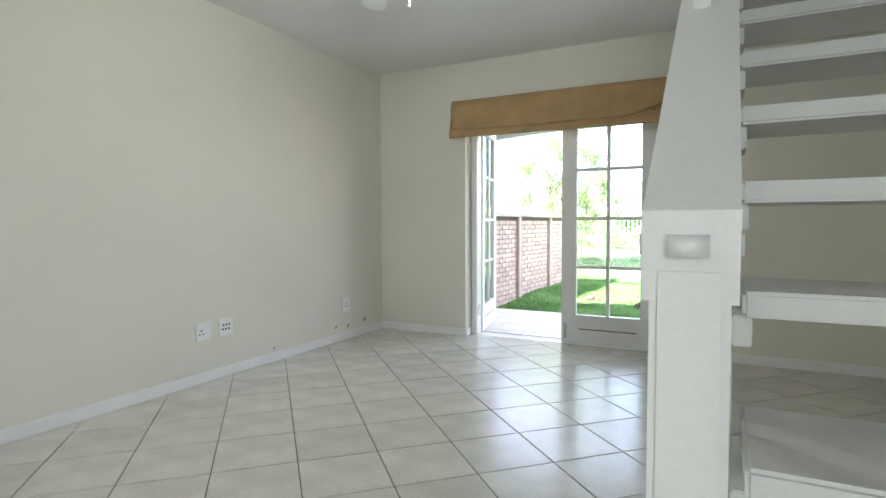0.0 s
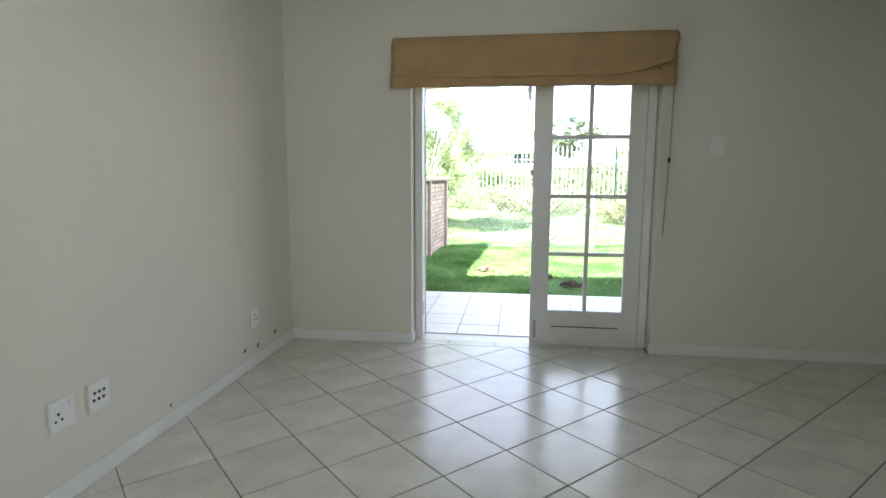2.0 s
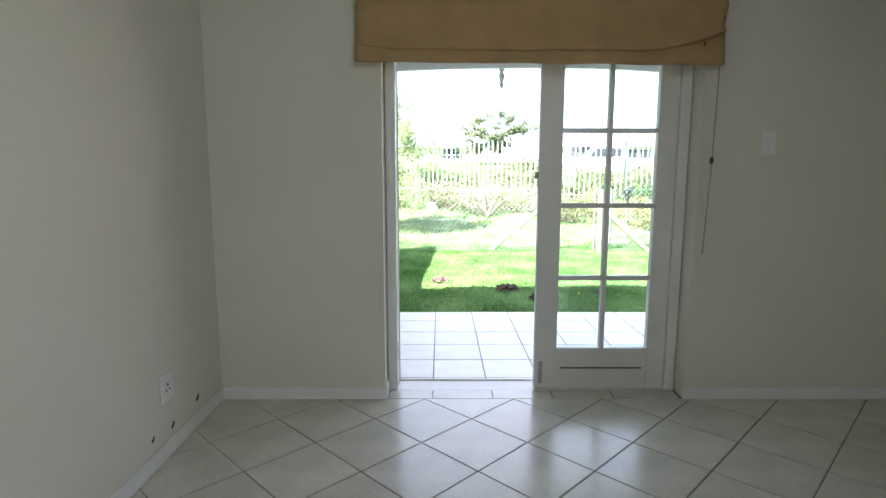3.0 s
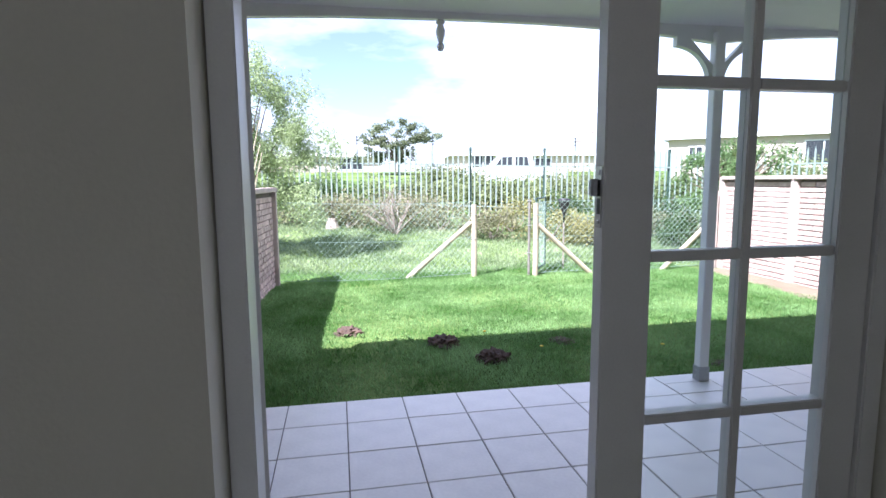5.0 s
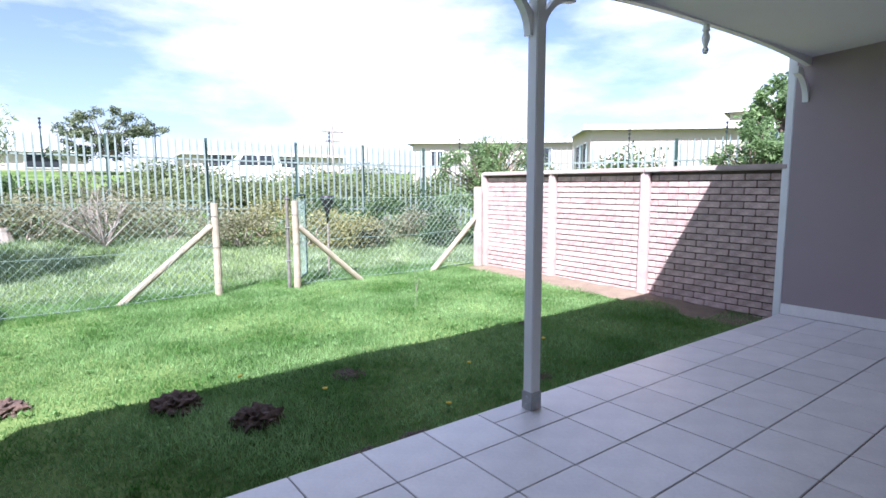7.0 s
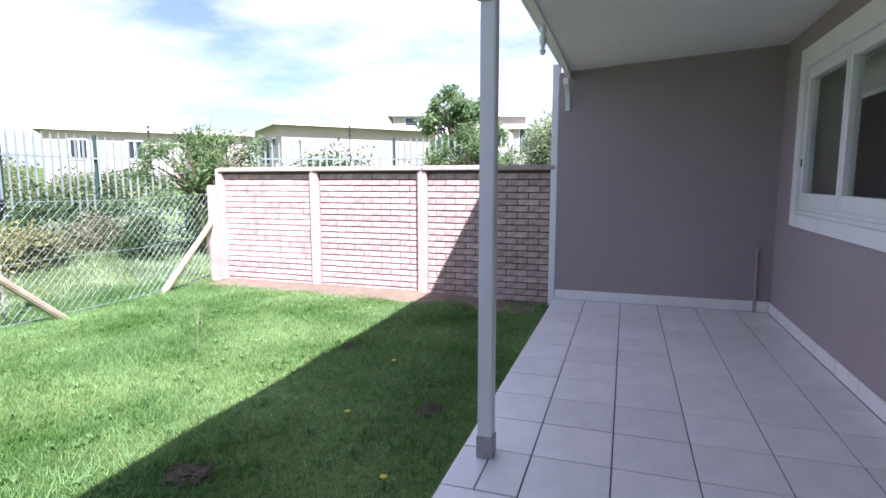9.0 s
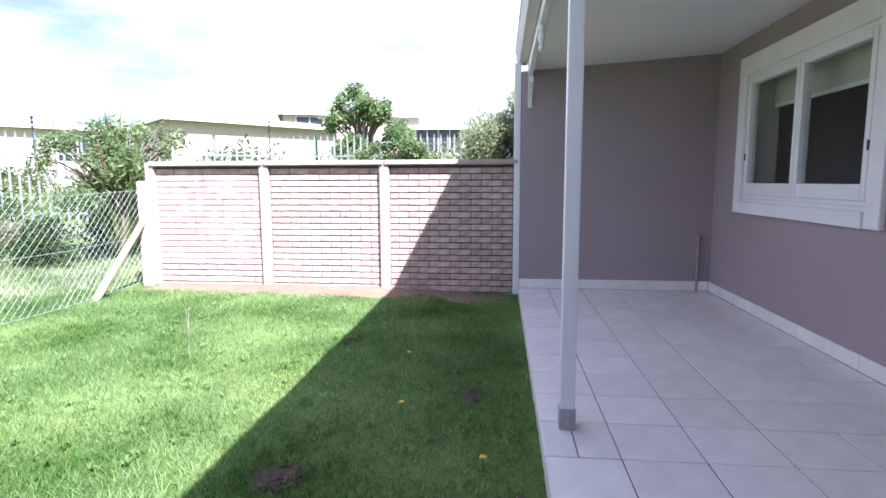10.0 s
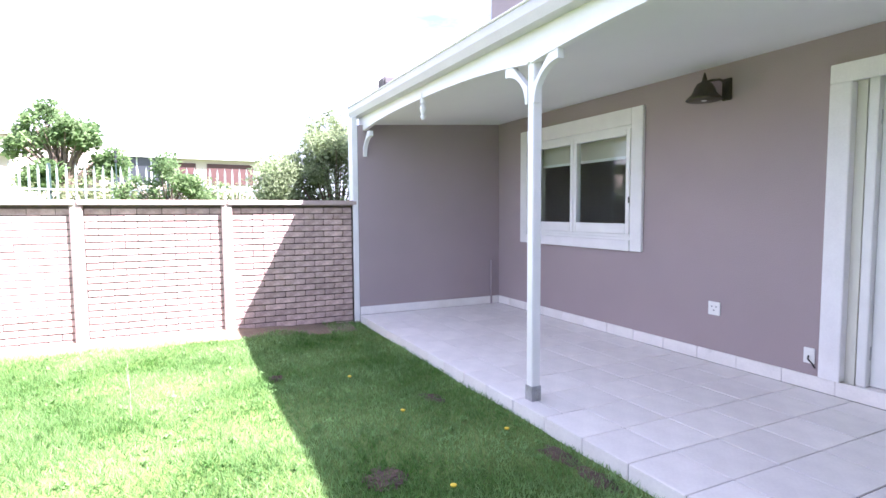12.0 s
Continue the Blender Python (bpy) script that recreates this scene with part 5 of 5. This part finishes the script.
# ---- service pole and lamp ----
def far_pole(x, y, h, label):
    t = thing("street_pole", x, y, ground_z(x, y), label, "pole")
    part("shaft", tube([(0, 0, 0), (0, 0, h)], [0.06, 0.04], 8), TWIG, t)
    part("crossarm", box(-0.5, 0.5, -0.03, 0.03, h - 0.35, h - 0.28), TWIG, t)
    part("crossarm", box(-0.35, 0.35, -0.03, 0.03, h - 0.75, h - 0.68), TWIG, t)


far_pole(11.9, 22.0, 3.0, "grey timber service pole with crossarms")

# ---- floor tiles ----
SU, SV, C45 = 0.347, 0.347, math.sqrt(0.5)
ORIGIN = Vector((1.607, -0.493))


def clip_poly(poly, x0, x1, y0, y1):
    for ax, lim, sg in ((0, x0, 1), (0, x1, -1), (1, y0, 1), (1, y1, -1)):
        out = []
        for i, p in enumerate(poly):
            q = poly[(i + 1) % len(poly)]
            a, b = (p[ax] - lim) * sg, (q[ax] - lim) * sg
            if a >= 0:
                out.append(p)
            if a * b < 0:
                f = a / (a - b)
                out.append((p[0] + (q[0] - p[0]) * f, p[1] + (q[1] - p[1]) * f))
        poly = out
        if len(poly) < 3:
            return []
    return poly


def tile_mesh(w, d, name, material, t=0.008):
    return mesh_of(box(-w / 2, w / 2, -d / 2, d / 2, -t, 0.0, 0.0022), name, material)


GAP = 0.0042
whole = tile_mesh(SU - GAP, SV - GAP, "tile", TILE)
rest = bmesh.new()
count = 0
rng = random.Random(11)
for i in range(-24, 25):
    for j in range(-24, 25):
        cu, cv = (i + 0.5) * SU, (j + 0.5) * SV
        c = ORIGIN + Vector((cu - cv, cu + cv)) * C45
        if not (-0.3 < c.x < ROOM_R + 0.3 and ROOM_B - 0.3 < c.y < 0.3):
            continue
        hu, hv = (SU - GAP) / 2, (SV - GAP) / 2
        poly = [(c.x + (a - b) * C45, c.y + (a + b) * C45) for a, b in ((hu, -hv), (hu, hv), (-hu, hv), (-hu, -hv))]
        cut = clip_poly(poly, 0.0, ROOM_R, ROOM_B, -0.002)
        inside = len(cut) == 4 and all(abs(a[0] - b[0]) + abs(a[1] - b[1]) < 1e-6 for a, b in zip(cut, poly))
        if inside and count < 300 and c.y > -4.6:
            shared("tile", whole, floor, pose(c.x, c.y, 0.0 + rng.uniform(-0.0008, 0), 0, 0, 45))
            count += 1
        elif cut:
            a = [rest.verts.new((p[0], p[1], -0.008)) for p in cut]
            b = [rest.verts.new((p[0], p[1], 0.0)) for p in cut]
            rest.faces.new(a[::-1])
            rest.faces.new(b)
            for k in range(len(cut)):
                rest.faces.new((a[k], a[(k + 1) % len(cut)], b[(k + 1) % len(cut)], b[k]))
ob = part("cut_tiles", rest, TILE, floor, "cut edge tiles")
ob["kind"] = "stuff"
# row of tiles in the doorway
xs = [DX0 + 0.012, 1.16, 1.495, 1.83, 2.17, DX1 - 0.012]
for a, b in zip(xs, xs[1:]):
    shared("tile", tile_mesh(b - a - 0.005, 0.118, "tile", TILE), floor, pose((a + b) / 2, 0.06, 0))

# patio tiles
PT, X_A, Y_A = 0.343, 3.215, 1.925
yl = [WALL + 0.013] + [Y_A - PT * k for k in range(4, -1, -1) if Y_A - PT * k > WALL + 0.05] + [PY1]
xl = [PX0] + [X_A + PT * k for k in range(-10, 12) if PX0 + 0.03 < X_A + PT * k < PX1 - 0.03] + [PX1 - 0.013]
cache = {}
for y0, y1 in zip(yl, yl[1:]):
    for x0, x1 in zip(xl, xl[1:]):
        cuts = [y0, POST[1] - 0.02, y1] if x0 < POST[0] < x1 and y0 < POST[1] < y1 else [y0, y1]
        for ya, yb in zip(cuts, cuts[1:]):
            key = (round(x1 - x0, 3), round(yb - ya, 3))
            if key not in cache:
                cache[key] = tile_mesh(key[0] - 0.006, key[1] - 0.006, "patio_tile", PTILE)
            shared("patio_tile", cache[key], patio, pose((x0 + x1) / 2, (ya + yb) / 2, PZ + rng.uniform(-0.001, 0.001)))
for x0, x1 in zip(xl, xl[1:]):
    key = (round(x1 - x0, 3), "edge")
    if key not in cache:
        cache[key] = mesh_of(box(-key[0] / 2 + 0.003, key[0] / 2 - 0.003, 0, 0.012, -0.11, -0.002, 0.002), "edge_tile", PTILE)
    shared("edge_tile", cache[key], patio, pose((x0 + x1) / 2, PY1 - 0.006, PZ))
